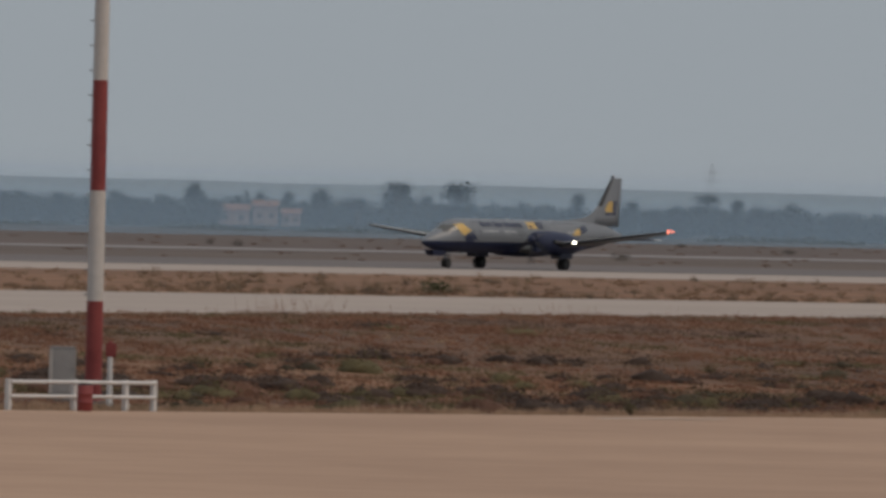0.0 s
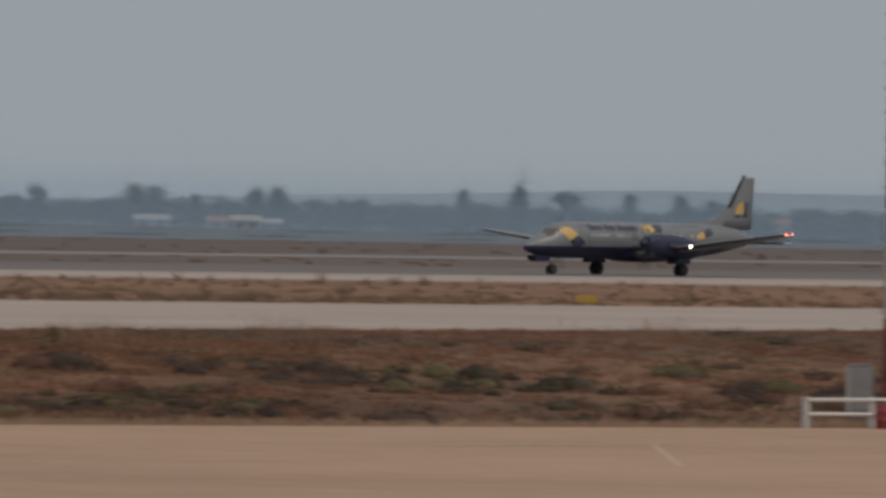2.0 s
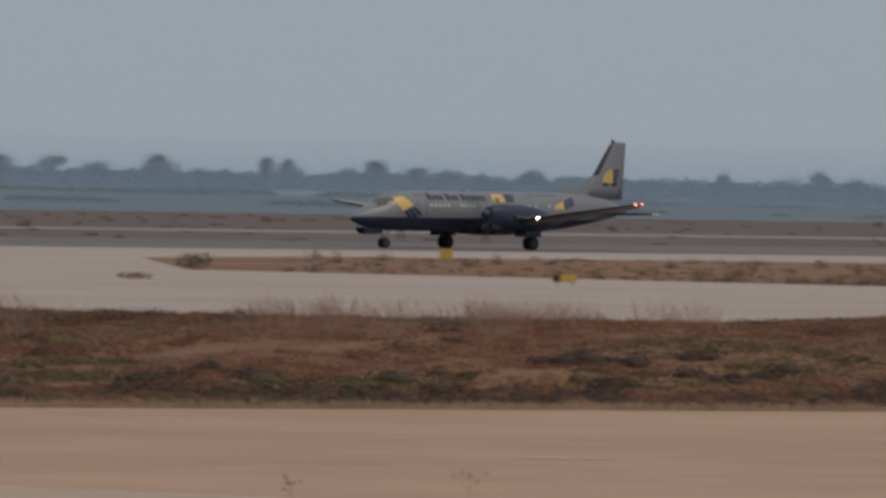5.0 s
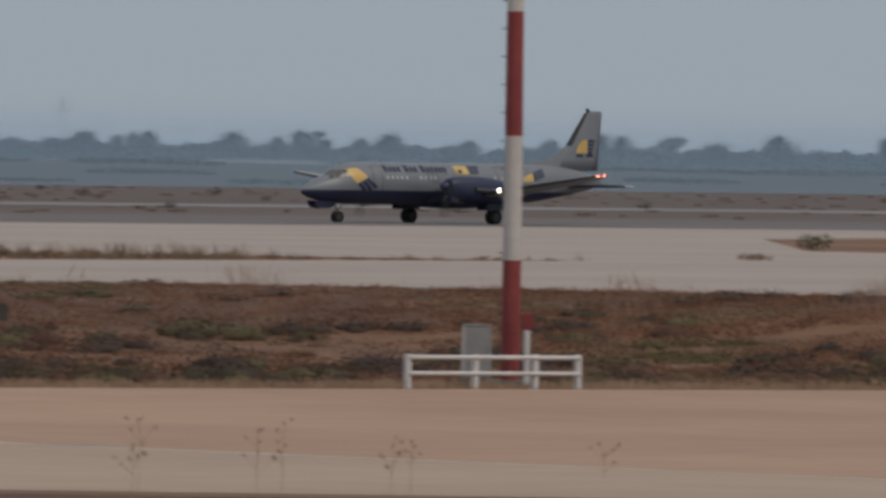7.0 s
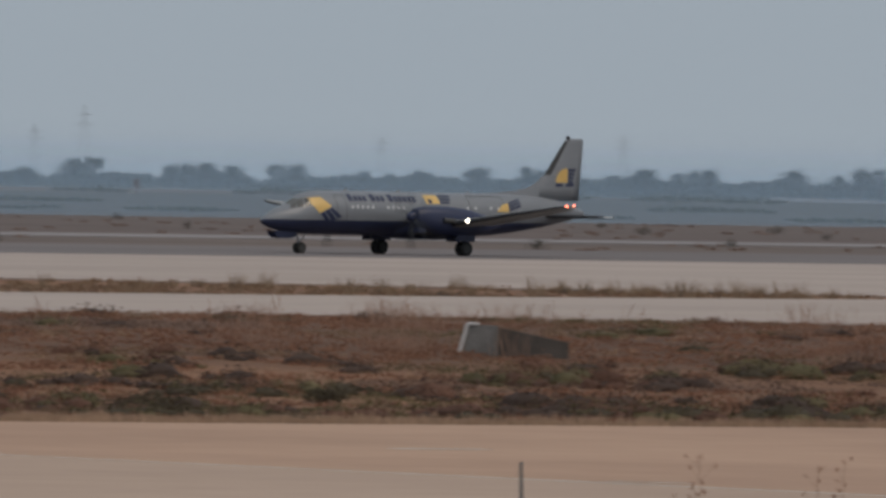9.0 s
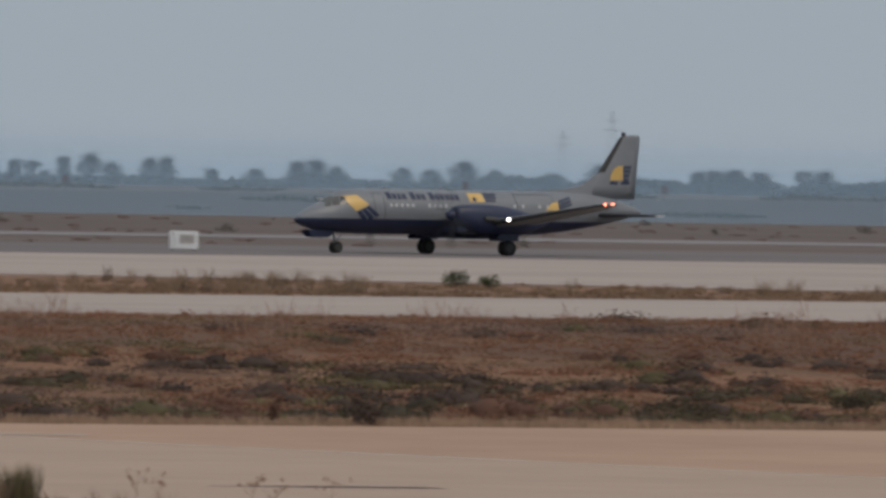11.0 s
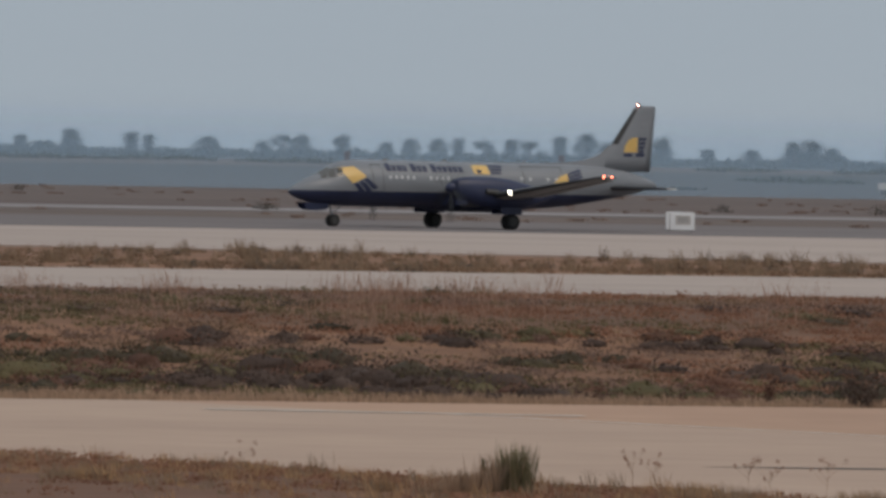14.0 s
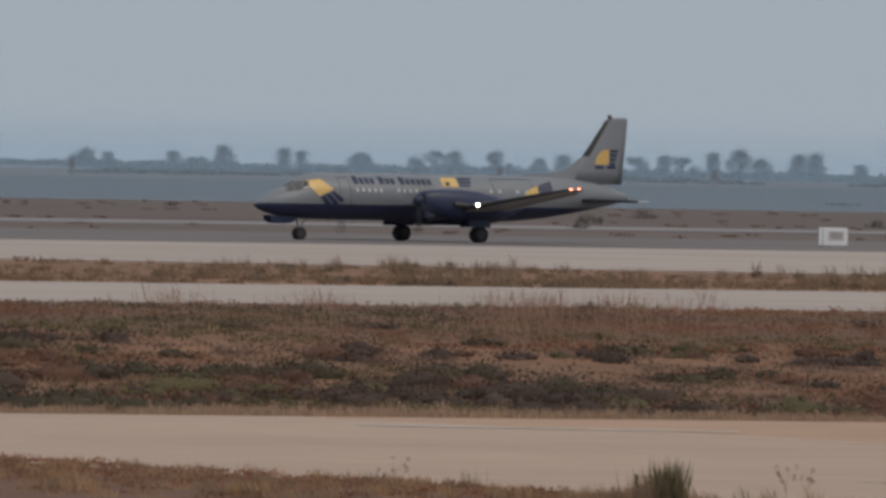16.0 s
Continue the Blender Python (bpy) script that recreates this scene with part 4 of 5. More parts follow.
def build_tree(seed, style):
    """A tree ten metres high; style: 'pine' with a spreading layered crown, 'round', 'tall'."""
    rng = np.random.default_rng(seed)
    t = thing("tree", (0, 0, -50), {"pine": "grey-green spreading tree on the far field edge", "round": "grey-green broad round tree on the far field edge", "tall": "grey-green slender tree on the far field edge"}[style], "tree", "trees on the far field edge")
    bm = bmesh.new()
    lean = rng.uniform(-0.5, 0.5)
    rod(bm, (0, 0, -0.4), (lean, 0, 5.6), 0.36, 0.20, 8)
    tips = []
    n = {"pine": 9, "round": 12, "tall": 8}[style]
    for k in range(n):
        a = 2.4 * k + rng.uniform(-0.4, 0.4)
        if style == "pine":
            rr, zz = rng.uniform(0.6, 2.9), rng.uniform(3.6, 8.6)
        elif style == "round":
            rr, zz = rng.uniform(0.5, 2.6), 2.4 + 5.6 * (k + rng.uniform(0, 1)) / n
            rr *= 1.0 if zz < 6.5 else 0.6
        else:
            rr, zz = rng.uniform(0.2, 0.9), 2.2 + 6.4 * (k + 0.5) / n
        tip = (lean + rr * math.cos(a), rr * math.sin(a), zz)
        rod(bm, (lean * 0.7, 0, max(1.2, zz - 2.2)), tip, 0.14, 0.05, 6)
        tips.append(tip)
    part("trunk", bm, M_BARK, t, "grey trunk and limbs")
    cs, rs, ns = [], [], []
    for tip in tips + [(lean, 0, 8.3 if style != "tall" else 8.8)]:
        s = rng.uniform(0.75, 1.3)
        rad = np.array({"pine": (1.5, 1.5, 1.15), "round": (1.55, 1.55, 1.3), "tall": (1.15, 1.15, 1.25)}[style]) * s
        cs, rs, ns = cs + [tip, tip], rs + [rad, rad * 0.6], ns + [115, 50]
    for _ in range({"pine": 2, "round": 5, "tall": 2}[style]):
        cs.append((rng.uniform(-2.0, 2.0) if style != "tall" else 0, rng.uniform(-1, 1), rng.uniform(0.7, 2.4)))
        rs.append((1.3, 1.3, 0.9))
        ns.append(90)
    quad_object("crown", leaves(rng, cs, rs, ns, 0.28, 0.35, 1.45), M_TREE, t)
    return t


TREES_BY_THE_FARMS = [(37.13, 33, 55), (37.26, 27, 60), (37.38, 35, 30), (37.54, 44, 80), (37.66, 26, 60), (37.76, 19, 40), (37.88, 31, 45), (38.12, 37, 28), (38.69, 58, 65), (38.82, 32, 35), (38.90, 26, 60), (38.98, 54, 60), (39.15, 26, 65), (39.32, 42, 50), (39.48, 31, 25), (39.52, 9, 35), (39.61, 33, 35), (39.66, 8, 30), (39.80, 14, 32), (39.91, 47, 45), (40.03, 14, 60), (40.19, 16, 50), (40.28, 29, 50), (40.53, 21, 40), (40.73, 24, 60)]
TREES_OF_THE_LOW_FIELDS = [(41.08, 28, 50), (41.22, 32, 70), (41.36, 39, 30), (41.60, 41, 30), (41.90, 47, 75), (42.12, 60, 40), (42.30, 23, 40), (42.38, 50, 35), (42.60, 17, 40), (42.94, 28, 35), (43.25, 46, 45), (43.34, 44, 40), (43.62, 30, 35), (43.82, 44, 50), (43.91, 47, 50), (44.37, 42, 45), (44.46, 24, 50), (44.73, 26, 35), (44.92, 37, 50), (45.37, 33, 40), (46.25, 32, 55), (46.65, 29, 50), (46.80, 34, 80), (46.98, 45, 60), (47.11, 29, 45), (47.40, 45, 40), (47.50, 47, 40)]
TREES_OF_THE_RIDGE = [(48.01, 50, 60), (48.30, 33, 70), (48.51, 42, 60), (48.74, 44, 45), (48.83, 48, 45), (48.94, 32, 40), (49.08, 35, 50), (49.45, 33, 45), (49.83, 43, 65), (49.95, 35, 40), (50.14, 44, 50), (50.24, 46, 50), (50.34, 35, 40), (50.55, 42, 60), (50.94, 41, 45), (51.02, 38, 40), (51.09, 30, 30), (51.23, 39, 70), (51.40, 28, 60), (51.58, 27, 50), (51.73, 34, 50), (51.80, 38, 30), (52.02, 37, 60)]
TREES_OF_THE_LONG_HEDGE = [(52.30, 30, 50), (52.55, 27, 40), (52.88, 37, 50), (52.96, 35, 45), (53.18, 33, 50), (53.30, 37, 55), (53.38, 35, 50), (53.46, 32, 40), (53.84, 42, 50), (53.92, 40, 50), (54.13, 24, 60), (54.41, 28, 40), (54.55, 43, 55), (54.71, 28, 40), (54.84, 30, 40), (55.16, 29, 40), (55.25, 41, 50), (55.33, 38, 45), (55.53, 23, 40), (55.73, 20, 30)]
TREES_OF_THE_WEST_HEDGE = [(55.95, 41, 40), (56.02, 39, 40), (56.20, 31, 40), (56.30, 46, 45), (56.43, 36, 30), (56.57, 30, 50), (56.66, 30, 30), (56.77, 28, 45), (56.90, 30, 25), (57.00, 32, 40), (57.13, 30, 38), (57.23, 23, 35), (57.44, 34, 36), (57.63, 33, 40), (57.72, 33, 45), (57.81, 21, 40), (58.06, 27, 50), (58.35, 27, 25), (58.43, 30, 30), (58.72, 36, 42), (58.95, 22, 30), (59.25, 19, 25), (59.36, 27, 40)]


def build_trees():
    rng = random.Random(5)
    kinds = {s: [build_tree(11 + 7 * k + 100 * j, s) for k in range(4)] for j, s in enumerate(("pine", "round", "tall"))}
    used = set()
    for row, far in ((TREES_BY_THE_FARMS, 2750), (TREES_OF_THE_LOW_FIELDS, 2650), (TREES_OF_THE_RIDGE, 2700), (TREES_OF_THE_LONG_HEDGE, 2700), (TREES_OF_THE_WEST_HEDGE, 2700)):
        for az, up, wide in row:
            r = far + rng.uniform(-150, 200)
            x, y, z = polar(az, r)
            tall = 4.31 + up / 21700 * r - z
            width = wide / 21700 * r
            style = "tall" if wide < 31 else rng.choice(("pine", "round", "round") if wide > 42 else ("round",))
            src = rng.choice(kinds[style])
            k = tall / 9.6
            across = width / {"pine": 6.6, "round": 5.8, "tall": 3.2}[style]
            m = pose(x, y, z - 0.05, 0, 0, rng.uniform(0, 360))
            if src.name not in used:
                src.matrix_basis = m
                src.scale = (across, across, k)
                used.add(src.name)
            else:
                keep = tuple(src.scale)
                src.scale = (across, across, k)
                copy_thing(src, m)
                src.scale = keep
    # smaller trees between them
    for k in range(80):
        az, r = rng.uniform(36.6, 54.2), 2720 + rng.uniform(-120, 260)
        x, y, z = polar(az, r)
        tall = 4.31 + rng.uniform(10, 27) / 21700 * r - z
        style = rng.choice(("pine", "round", "round", "tall"))
        src = rng.choice(kinds[style])
        if src.name not in used:
            continue
        keep = tuple(src.scale)
        k2 = tall / 9.6
        src.scale = (k2 * rng.uniform(0.9, 1.5), k2 * 1.2, k2)
        copy_thing(src, pose(x, y, z - 0.05, 0, 0, rng.uniform(0, 360)))
        src.scale = keep
    # a variant that found no place stands at the end of the hedge
    n = 0
    for s in kinds.values():
        for t in s:
            if t.name not in used:
                t.matrix_basis, n = pose(*polar(60.6 + 0.4 * n, 2750)), n + 1


def build_hedges():
    """Woods and bushes under and between the trees: uncountable, one object."""
    rng = np.random.default_rng(3)
    cs, rs, ns = [], [], []
    for az in np.arange(35.5, 61.5, 0.02):
        r = 2860 + rng.uniform(-120, 120)
        x, y, z = polar(az, r)
        up = 19 - 5 * smooth_step(45.5, 50, az) + 5 * smooth_step(46, 48, az) - 4 * smooth_step(51, 53.5, az) - 9 * smooth_step(53.5, 56, az)
        up += 9 * noise.noise((az * 2.2, 1, 0)) + 9 * noise.noise((az * 9, 2, 0))
        h = max(0.5, 4.31 + up / 21700 * r - z) * rng.uniform(0.8, 1.0)
        n = 2 if h > 2.5 else 1
        for q in range(n):
            cs.append((x, y, z + h * (0.28 + 0.40 * q)))
            rs.append((rng.uniform(1.3, 2.6), 1.6, h * (0.36 if n == 2 else 0.6)))
            ns.append(85)
    for az in np.arange(35.5, 61.5, 0.02):
        if noise.noise((az * 1.3, 7, 0)) < -0.12:
            continue
        x, y, z = polar(az, 2540 + rng.uniform(-80, 90))
        h = rng.uniform(0.15, 0.6)
        cs.append((x, y, z + h * 0.35))
        rs.append((rng.uniform(1.5, 5.0), 1.5, h * 0.6))
        ns.append(70)
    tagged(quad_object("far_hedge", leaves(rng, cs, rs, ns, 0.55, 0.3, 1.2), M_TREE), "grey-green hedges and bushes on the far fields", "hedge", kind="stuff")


def build_hedgerows():
    """Low soft rows of growth across the far fields: uncountable, one object."""
    rng = np.random.default_rng(31)
    cs, rs, ns = [], [], []
    for far, gate, tall in ((1720, 0.10, 0.8), (1960, 0.04, 1.0), (2300, -0.10, 1.4)):
        for az in np.arange(35.5, 61.5, 0.045):
            r = far + 60 * noise.noise((az * 0.8, far, 0)) + rng.uniform(-25, 25)
            x, y, z = polar(az, r)
            thick = noise.noise((az * 1.6, far, 3)) - gate
            if y < 1310 or thick < 0:
                continue
            h = tall * min(1.0, 0.35 + 2.2 * thick) * rng.uniform(0.7, 1.1)
            cs.append((x, y, z + h * 0.35))
            rs.append((rng.uniform(1.2, 2.4), 1.4, h * 0.55))
            ns.append(60)
    tagged(quad_object("hedgerows", leaves(rng, cs, rs, ns, 0.36, 0.2, 1.3), M_HEDGEROW), "low grey-green rows of growth across the far fields", "hedge", kind="stuff")


def shrubs(name, rng, places, material, label, leaf=0.085, dense=1.0):
    cs = [(x, y, land(x, y) + h * 0.36) for x, y, r, h in places]
    rs = [(r, r * 0.9, h * 0.62) for x, y, r, h in places]
    ns = [int((22 + 70 * r * r) * dense) for x, y, r, h in places]
    return tagged(quad_object(name, leaves(rng, cs, rs, ns, leaf, 0.25, 1.1), material), label, "shrub", kind="stuff")


def mound_object(name, rng, places, material, label):
    """Cushion bushes: uneven low domes under a coat of small leaves, uncountable, one object."""
    p = np.array([(x, y, land(x, y), r, h) for x, y, r, h in places])
    n, na, ne = len(p), 14, 6
    az = np.arange(na) * 2 * math.pi / na
    el = np.linspace(-0.15, 1.5, ne)
    bump = 1 + 0.34 * rng.normal(size=(n, ne, na)).clip(-1.6, 1.6) * 0.5 + 0.22 * np.sin(az * rng.integers(1, 4, (n, 1, 1)) + rng.uniform(0, 6.28, (n, 1, 1)))
    ring = np.cos(el)[None, :, None] * bump * p[:, 3, None, None] * 0.60
    v = np.stack([p[:, 0, None, None] + ring * np.cos(az), p[:, 1, None, None] + ring * np.sin(az) * 0.9,
                  p[:, 2, None, None] + np.sin(el)[None, :, None] * p[:, 4, None, None] * (0.28 + 0.32 * bump)], axis=3).reshape(-1, 3)
    k = np.arange(n)[:, None, None] * ne * na + np.arange(ne - 1)[None, :, None] * na
    a, b = k + np.arange(na), k + (np.arange(na) + 1) % na
    dome = np.stack([a, b, b + na, a + na], axis=3).reshape(-1, 4)
    coat = leaves(rng, [(x, y, z + h * 0.1) for x, y, z, r, h in p], [(r * 1.02, r * 0.94, h) for x, y, z, r, h in p], [int(40 + 190 * r * r) for r in p[:, 3]], 0.060, 0.50, 1.22).reshape(-1, 3)
    coat_faces = np.arange(len(coat)).reshape(-1, 4) + len(v)
    v, q = np.concatenate([v, coat]).astype(np.float32), np.concatenate([dome, coat_faces]).astype(np.int32)
    me = bpy.data.meshes.new(name)
    me.vertices.add(len(v))
    me.vertices.foreach_set("co", v.ravel())
    me.loops.add(q.size)
    me.loops.foreach_set("vertex_index", q.ravel())
    me.polygons.add(len(q))
    me.polygons.foreach_set("loop_start", np.arange(0, q.size, 4, dtype=np.int32))
    me.polygons.foreach_set("use_smooth", np.arange(len(q)) < len(dome))
    me.update(calc_edges=True)
    me.materials.append(material)
    return tagged(new(name, me), label, "shrub", kind="stuff")


def blades_of(rng, places, count, wide, spread=None, bend=0.45):
    """Grass blades: narrow kites that lean outwards."""
    p = np.repeat(np.asarray(places, float), count, axis=0)
    n = len(p)
    h = p[:, 3] * rng.uniform(0.45, 1.1, n)
    a, lean = rng.uniform(0, 6.2832, n), rng.uniform(0.04, bend, n)
    s = 0.14 * (0.5 + p[:, 3]) if spread is None else spread
    bx, by, bz = p[:, 0] + rng.normal(size=n) * s, p[:, 1] + rng.normal(size=n) * s, p[:, 2] - 0.02
    dx, dy = np.cos(a) * lean * h, np.sin(a) * lean * h
    k0 = np.stack([bx - wide, by, bz], 1)
    k1 = np.stack([bx + wide, by, bz], 1)
    k2 = np.stack([bx + dx * 0.5 + wide * 0.8, by + dy * 0.5, bz + h * 0.6], 1)
    k3 = np.stack([bx + dx, by + dy, bz + h], 1)
    return np.stack([k0, k1, k2, k3], axis=1)


def tufts(name, rng, places, material, label, blades=11, wide=0.028):
    at = [(x, y, land(x, y), h) for x, y, h in places]
    return tagged(quad_object(name, blades_of(rng, at, blades, wide), material), label, "grass", kind="stuff")


def bank_place(rng, d0, d1, a0=35.6, a1=61.2):
    """A place on the bank between apron and taxiway: x, y and the share of the way up."""
    while True:
        az = rng.uniform(a0, a1)
        t = math.tan(radians(az))
        x = (288.7 + rng.uniform(d0, d1)) / (t + 0.158)
        y = x * t
        if y < taxi_edge(x) - 0.4:
            return x, y, (y - apron_edge(x)) / (taxi_edge(x) - apron_edge(x))


def bare(x, y, d):
    """The small bare sandy patches half way up the bank."""
    return 0.30 < d < 0.66 and noise.noise((x / 8, y / 2.8, 5)) > 0.25 + 1.2 * abs(d - 0.50)


def build_scrub():
    """The bank, from the apron up: a straw margin, a belt of dark cushion bushes, a bare sandy streak, then smooth brown grass."""
    rng = np.random.default_rng(21)
    low, rust, green, umber, straw = [], [], [], [], []
    for k in range(26000):
        x, y, d = bank_place(rng, 2.5, 118, 43.0, 49.6) if k < 6500 else bank_place(rng, 2.5, 118)
        n1, n2 = noise.noise((x / 24, y / 9, 3)), noise.noise((x / 11, y / 5, 9)) + rng.uniform(-0.10, 0.10)
        warm = 0.12 - 0.24 * smooth_step(185, 214, x)
        r = rng.uniform(0.25, 0.7)
        if bare(x, y, d):
            continue
        h = rng.uniform(0.07, 0.24)
        if d > 0.44:
            (umber if n1 + warm > 0.20 else green if n2 > 0.14 + 0.3 * (x > 205) else rust if n2 < 0.0 - warm else low).append((x, y, r * 1.15, h))
        elif d > 0.07 or rng.uniform() < 0.15:
            (green if n2 > 0.12 else rust if n2 < -0.04 - warm else low if n1 > 0 else umber).append((x, y, r, h))
    kinds = {"dark": [], "brown": [], "rust": [], "green": []}

    def cushion(x, y, r, tall):
        c = noise.noise((x / 12, y / 5, 30)) + rng.uniform(-0.16, 0.16) - 0.10 * smooth_step(200, 240, x)
        kind = "brown" if c < -0.10 else "rust" if c < 0.05 else "green" if c < 0.20 else "dark"
        kinds[kind].append((x, y, r, min(0.72, r * tall)))
    for k in range(2900):
        x, y, d = bank_place(rng, 4.5, 70)
        if not 0.08 < d < 0.64 or bare(x, y, d) or noise.noise((x / 12, y / 4.5, 14)) < -0.16 + 0.9 * max(0.0, d - 0.36):
            continue
        r = rng.uniform(0.35, 0.95) * (1.6 if rng.uniform() < 0.16 else 1.0)
        cushion(x, y, r, rng.uniform(0.40, 0.66))
        # bushes grow into one another along the bank
        for _ in range(rng.integers(0, 3)):
            q = r * rng.uniform(0.5, 0.9)
            cushion(x + rng.uniform(-1.5, 1.5) * r, y + rng.uniform(-0.6, 0.6) * r, q, rng.uniform(0.40, 0.66))
    for k in range(700):
        x, y, d = bank_place(rng, 20, 118)
        if d > 0.46 and not bare(x, y, d) and noise.noise((x / 16, y / 8, 44)) > 0.12:
            cushion(x, y, rng.uniform(0.4, 1.2), rng.uniform(0.18, 0.32))
    for _ in range(12000):
        x, y, d = bank_place(rng, 1.0, 110)
        if bare(x, y, d):
            straw.append((x, y, rng.uniform(0.05, 0.14)))
        elif 0.1 < d < 0.8 and noise.noise((x / 10, y / 3, 51)) > 0.34:
            straw.append((x, y, rng.uniform(0.10, 0.28)))
        elif d < 0.09 and rng.uniform() < 0.7:
            straw.append((x, y, rng.uniform(0.10, 0.34)))
    shrubs("low_scrub", rng, low, M_SCRUB, "low brown dry scrub between apron and taxiway", 0.058, 0.68)
    shrubs("rusty_heath", rng, rust, M_HEATH, "rust-brown heath plants between apron and taxiway", 0.058, 0.68)
    shrubs("green_scrub", rng, green, M_GREEN, "low dull green scrub between apron and taxiway", 0.058, 0.68)
    shrubs("umber_scrub", rng, umber, M_UMBER, "low mauve-brown scrub between apron and taxiway", 0.058, 0.68)
    mound_object("dark_mounds", rng, kinds["dark"], M_DARKBUSH, "dark olive cushion bushes in the scrub")
    mound_object("brown_mounds", rng, kinds["brown"], M_MAUVE, "purple-brown cushion bushes in the scrub")
    mound_object("rust_mounds", rng, kinds["rust"], M_RUST, "red-brown cushion bushes in the scrub")
    mound_object("green_mounds", rng, kinds["green"], M_GREEN, "olive green cushion bushes in the scrub")
    tufts("bank_grass", rng, straw, M_STRAW, "pale dry grass streaks in the scrub", 14, 0.018)


def build_plumes():
    """Tall feathery grass in loose stands on the upper bank, soft against the taxiway behind."""
    rng = np.random.default_rng(77)
    at = []
    stands = [(47.62, 0.5), (47.35, 1.0), (47.15, 0.7), (46.88, 0.8), (46.46, 1.0), (46.28, 0.8), (46.08, 0.8), (45.6, 0.5), (48.7, 0.5), (50.4, 0.6), (52.42, 0.9), (52.30, 0.7), (51.9, 0.5), (53.1, 0.5),
              (54.6, 0.5), (55.4, 0.4), (56.55, 0.5), (56.82, 0.9), (57.18, 1.0), (57.42, 0.7), (58.28, 0.7), (58.9, 0.4), (44.1, 0.4), (43.2, 0.4), (41.4, 0.4), (39.4, 0.4), (38.2, 0.4)]
    for az, thick in stands:
        for _ in range(int(46 * thick)):
            t = math.tan(radians(az + rng.normal() * 0.10))
            x0 = 288.7 / (t + 0.158)
            for _ in range(30):
                y = x0 * t + rng.uniform(28, 90)
                x = y / t
                if 0.62 < (y - apron_edge(x)) / (taxi_edge(x) - apron_edge(x)) < 0.99:
                    at.append((x, y, land(x, y), rng.uniform(0.40, 1.0)))
                    break
    stems = blades_of(rng, at, 12, 0.0035, 0.34, 0.35)
    heads = [(x + rng.normal() * 0.3, y + rng.normal() * 0.3, z + h * rng.uniform(0.55, 1.0)) for x, y, z, h in at for _ in range(5)]
    fluff = leaves(rng, heads, [(0.05, 0.05, 0.16)] * len(heads), [9] * len(heads), 0.016)
    tagged(quad_object("plume_grass", np.concatenate([stems, fluff]), M_PLUME), "tall pinkish-brown feathery grass on the scrub bank", "grass", kind="stuff")


def build_grass():
    rng = np.random.default_rng(8)
    edge, island, far, near = [], [], [], []
    for _ in range(5200):
        az, d = rng.uniform(35.6, 61.2), abs(rng.normal()) * 3.2 + 0.15
        t = math.tan(radians(az))
        x = (288.7 + d) / (t + 0.158)
        edge.append((x, x * t, rng.uniform(0.10, 0.36)))
    for _ in range(8000):
        x, y, d = bank_place(rng, 20, 118)
        if d > 0.72 and noise.noise((x / 9, 4, 0)) > 0.02:
            far.append((x, y, rng.uniform(0.25, 0.85) * (1.5 if rng.uniform() < 0.15 else 1)))
    clumps = []
    for _ in range(9000):
        az = rng.uniform(35.6, 61.2)
        t = math.tan(radians(az))
        y = 377 + abs(rng.normal()) * 26 if rng.uniform() < 0.6 else rng.uniform(377, 530)
        x = y / t
        if in_island(x, y):
            patch = noise.noise((x / 7, y / 16, 60))
            if patch > -0.12:
                island.append((x, y, rng.uniform(0.10, 0.42) * (1.0 + max(0.0, patch))))
            if patch > 0.22 and rng.uniform() < 0.5:
                clumps.append((x, y, rng.uniform(0.35, 0.85)))
    tufts("island_stalks", rng, clumps, M_DRY, "tall dry grass clumps on the strip between taxiway and runway", 34, 0.006)
    shrubs("island_bushes", rng, [(x, y, rng.uniform(0.3, 0.75), h * 0.62) for x, y, h in clumps[::3]], M_FIELDBUSH, "low grey-brown bushes on the strip between taxiway and runway", 0.06, 1.3)
    tufts("verge_grass", rng, edge, M_STRAW, "dry straw-coloured grass along the apron edge", 11, 0.022)
    tufts("reed_grass", rng, [(x, y, h * 0.7) for x, y, h in far[::5]], M_PLUME, "thin reddish dry stalks on the scrub bank", 6, 0.004)
    tufts("island_grass", rng, island[::2], M_DRY, "dull brown dry grass on the strip between taxiway and runway", 14, 0.016)
    shrubs("island_weeds", rng, [(x, y, rng.uniform(0.25, 0.6), h * 0.7) for x, y, h in island[1::2]], M_SCRUB, "brown weeds on the strip between taxiway and runway", 0.08)
    for _ in range(2400):
        near.append((131 - abs(rng.normal()) * 6 - rng.uniform(0, 0.5), rng.uniform(150, 236), rng.uniform(0.08, 0.32) * (1.5 if rng.uniform() < 0.08 else 1)))
    for cx, cy, tall in ((124.6, 193.4, 0.42), (128.0, 187.6, 0.40), (129.4, 184.2, 0.36), (130.2, 181.6, 0.42), (122.2, 200.2, 0.34), (120.4, 204.0, 0.3), (131.0, 178.8, 0.32), (116.8, 210.0, 0.3)):
        near += [(cx + rng.normal() * 0.30, cy + rng.normal() * 0.45, tall * rng.uniform(0.7, 1.1)) for _ in range(34)]
    near = [(x, y, h) for x, y, h in near if noise.noise((x / 2.2, y / 3.5, 90)) > -0.05]
    tufts("near_grass", rng, near[::2], M_TAWNY, "dry straw grass on the near verge", 22, 0.007)
    tufts("near_dry_grass", rng, near[1::2], M_DRY, "dull brown grass on the near verge", 18, 0.007)
    bed = [(131.2 - abs(rng.normal()) * 5, rng.uniform(150, 236), rng.uniform(0.2, 0.5), rng.uniform(0.05, 0.18)) for _ in range(1700)]
    shrubs("near_weeds", rng, bed, M_HEATH, "low rusty weeds on the near verge", 0.045)


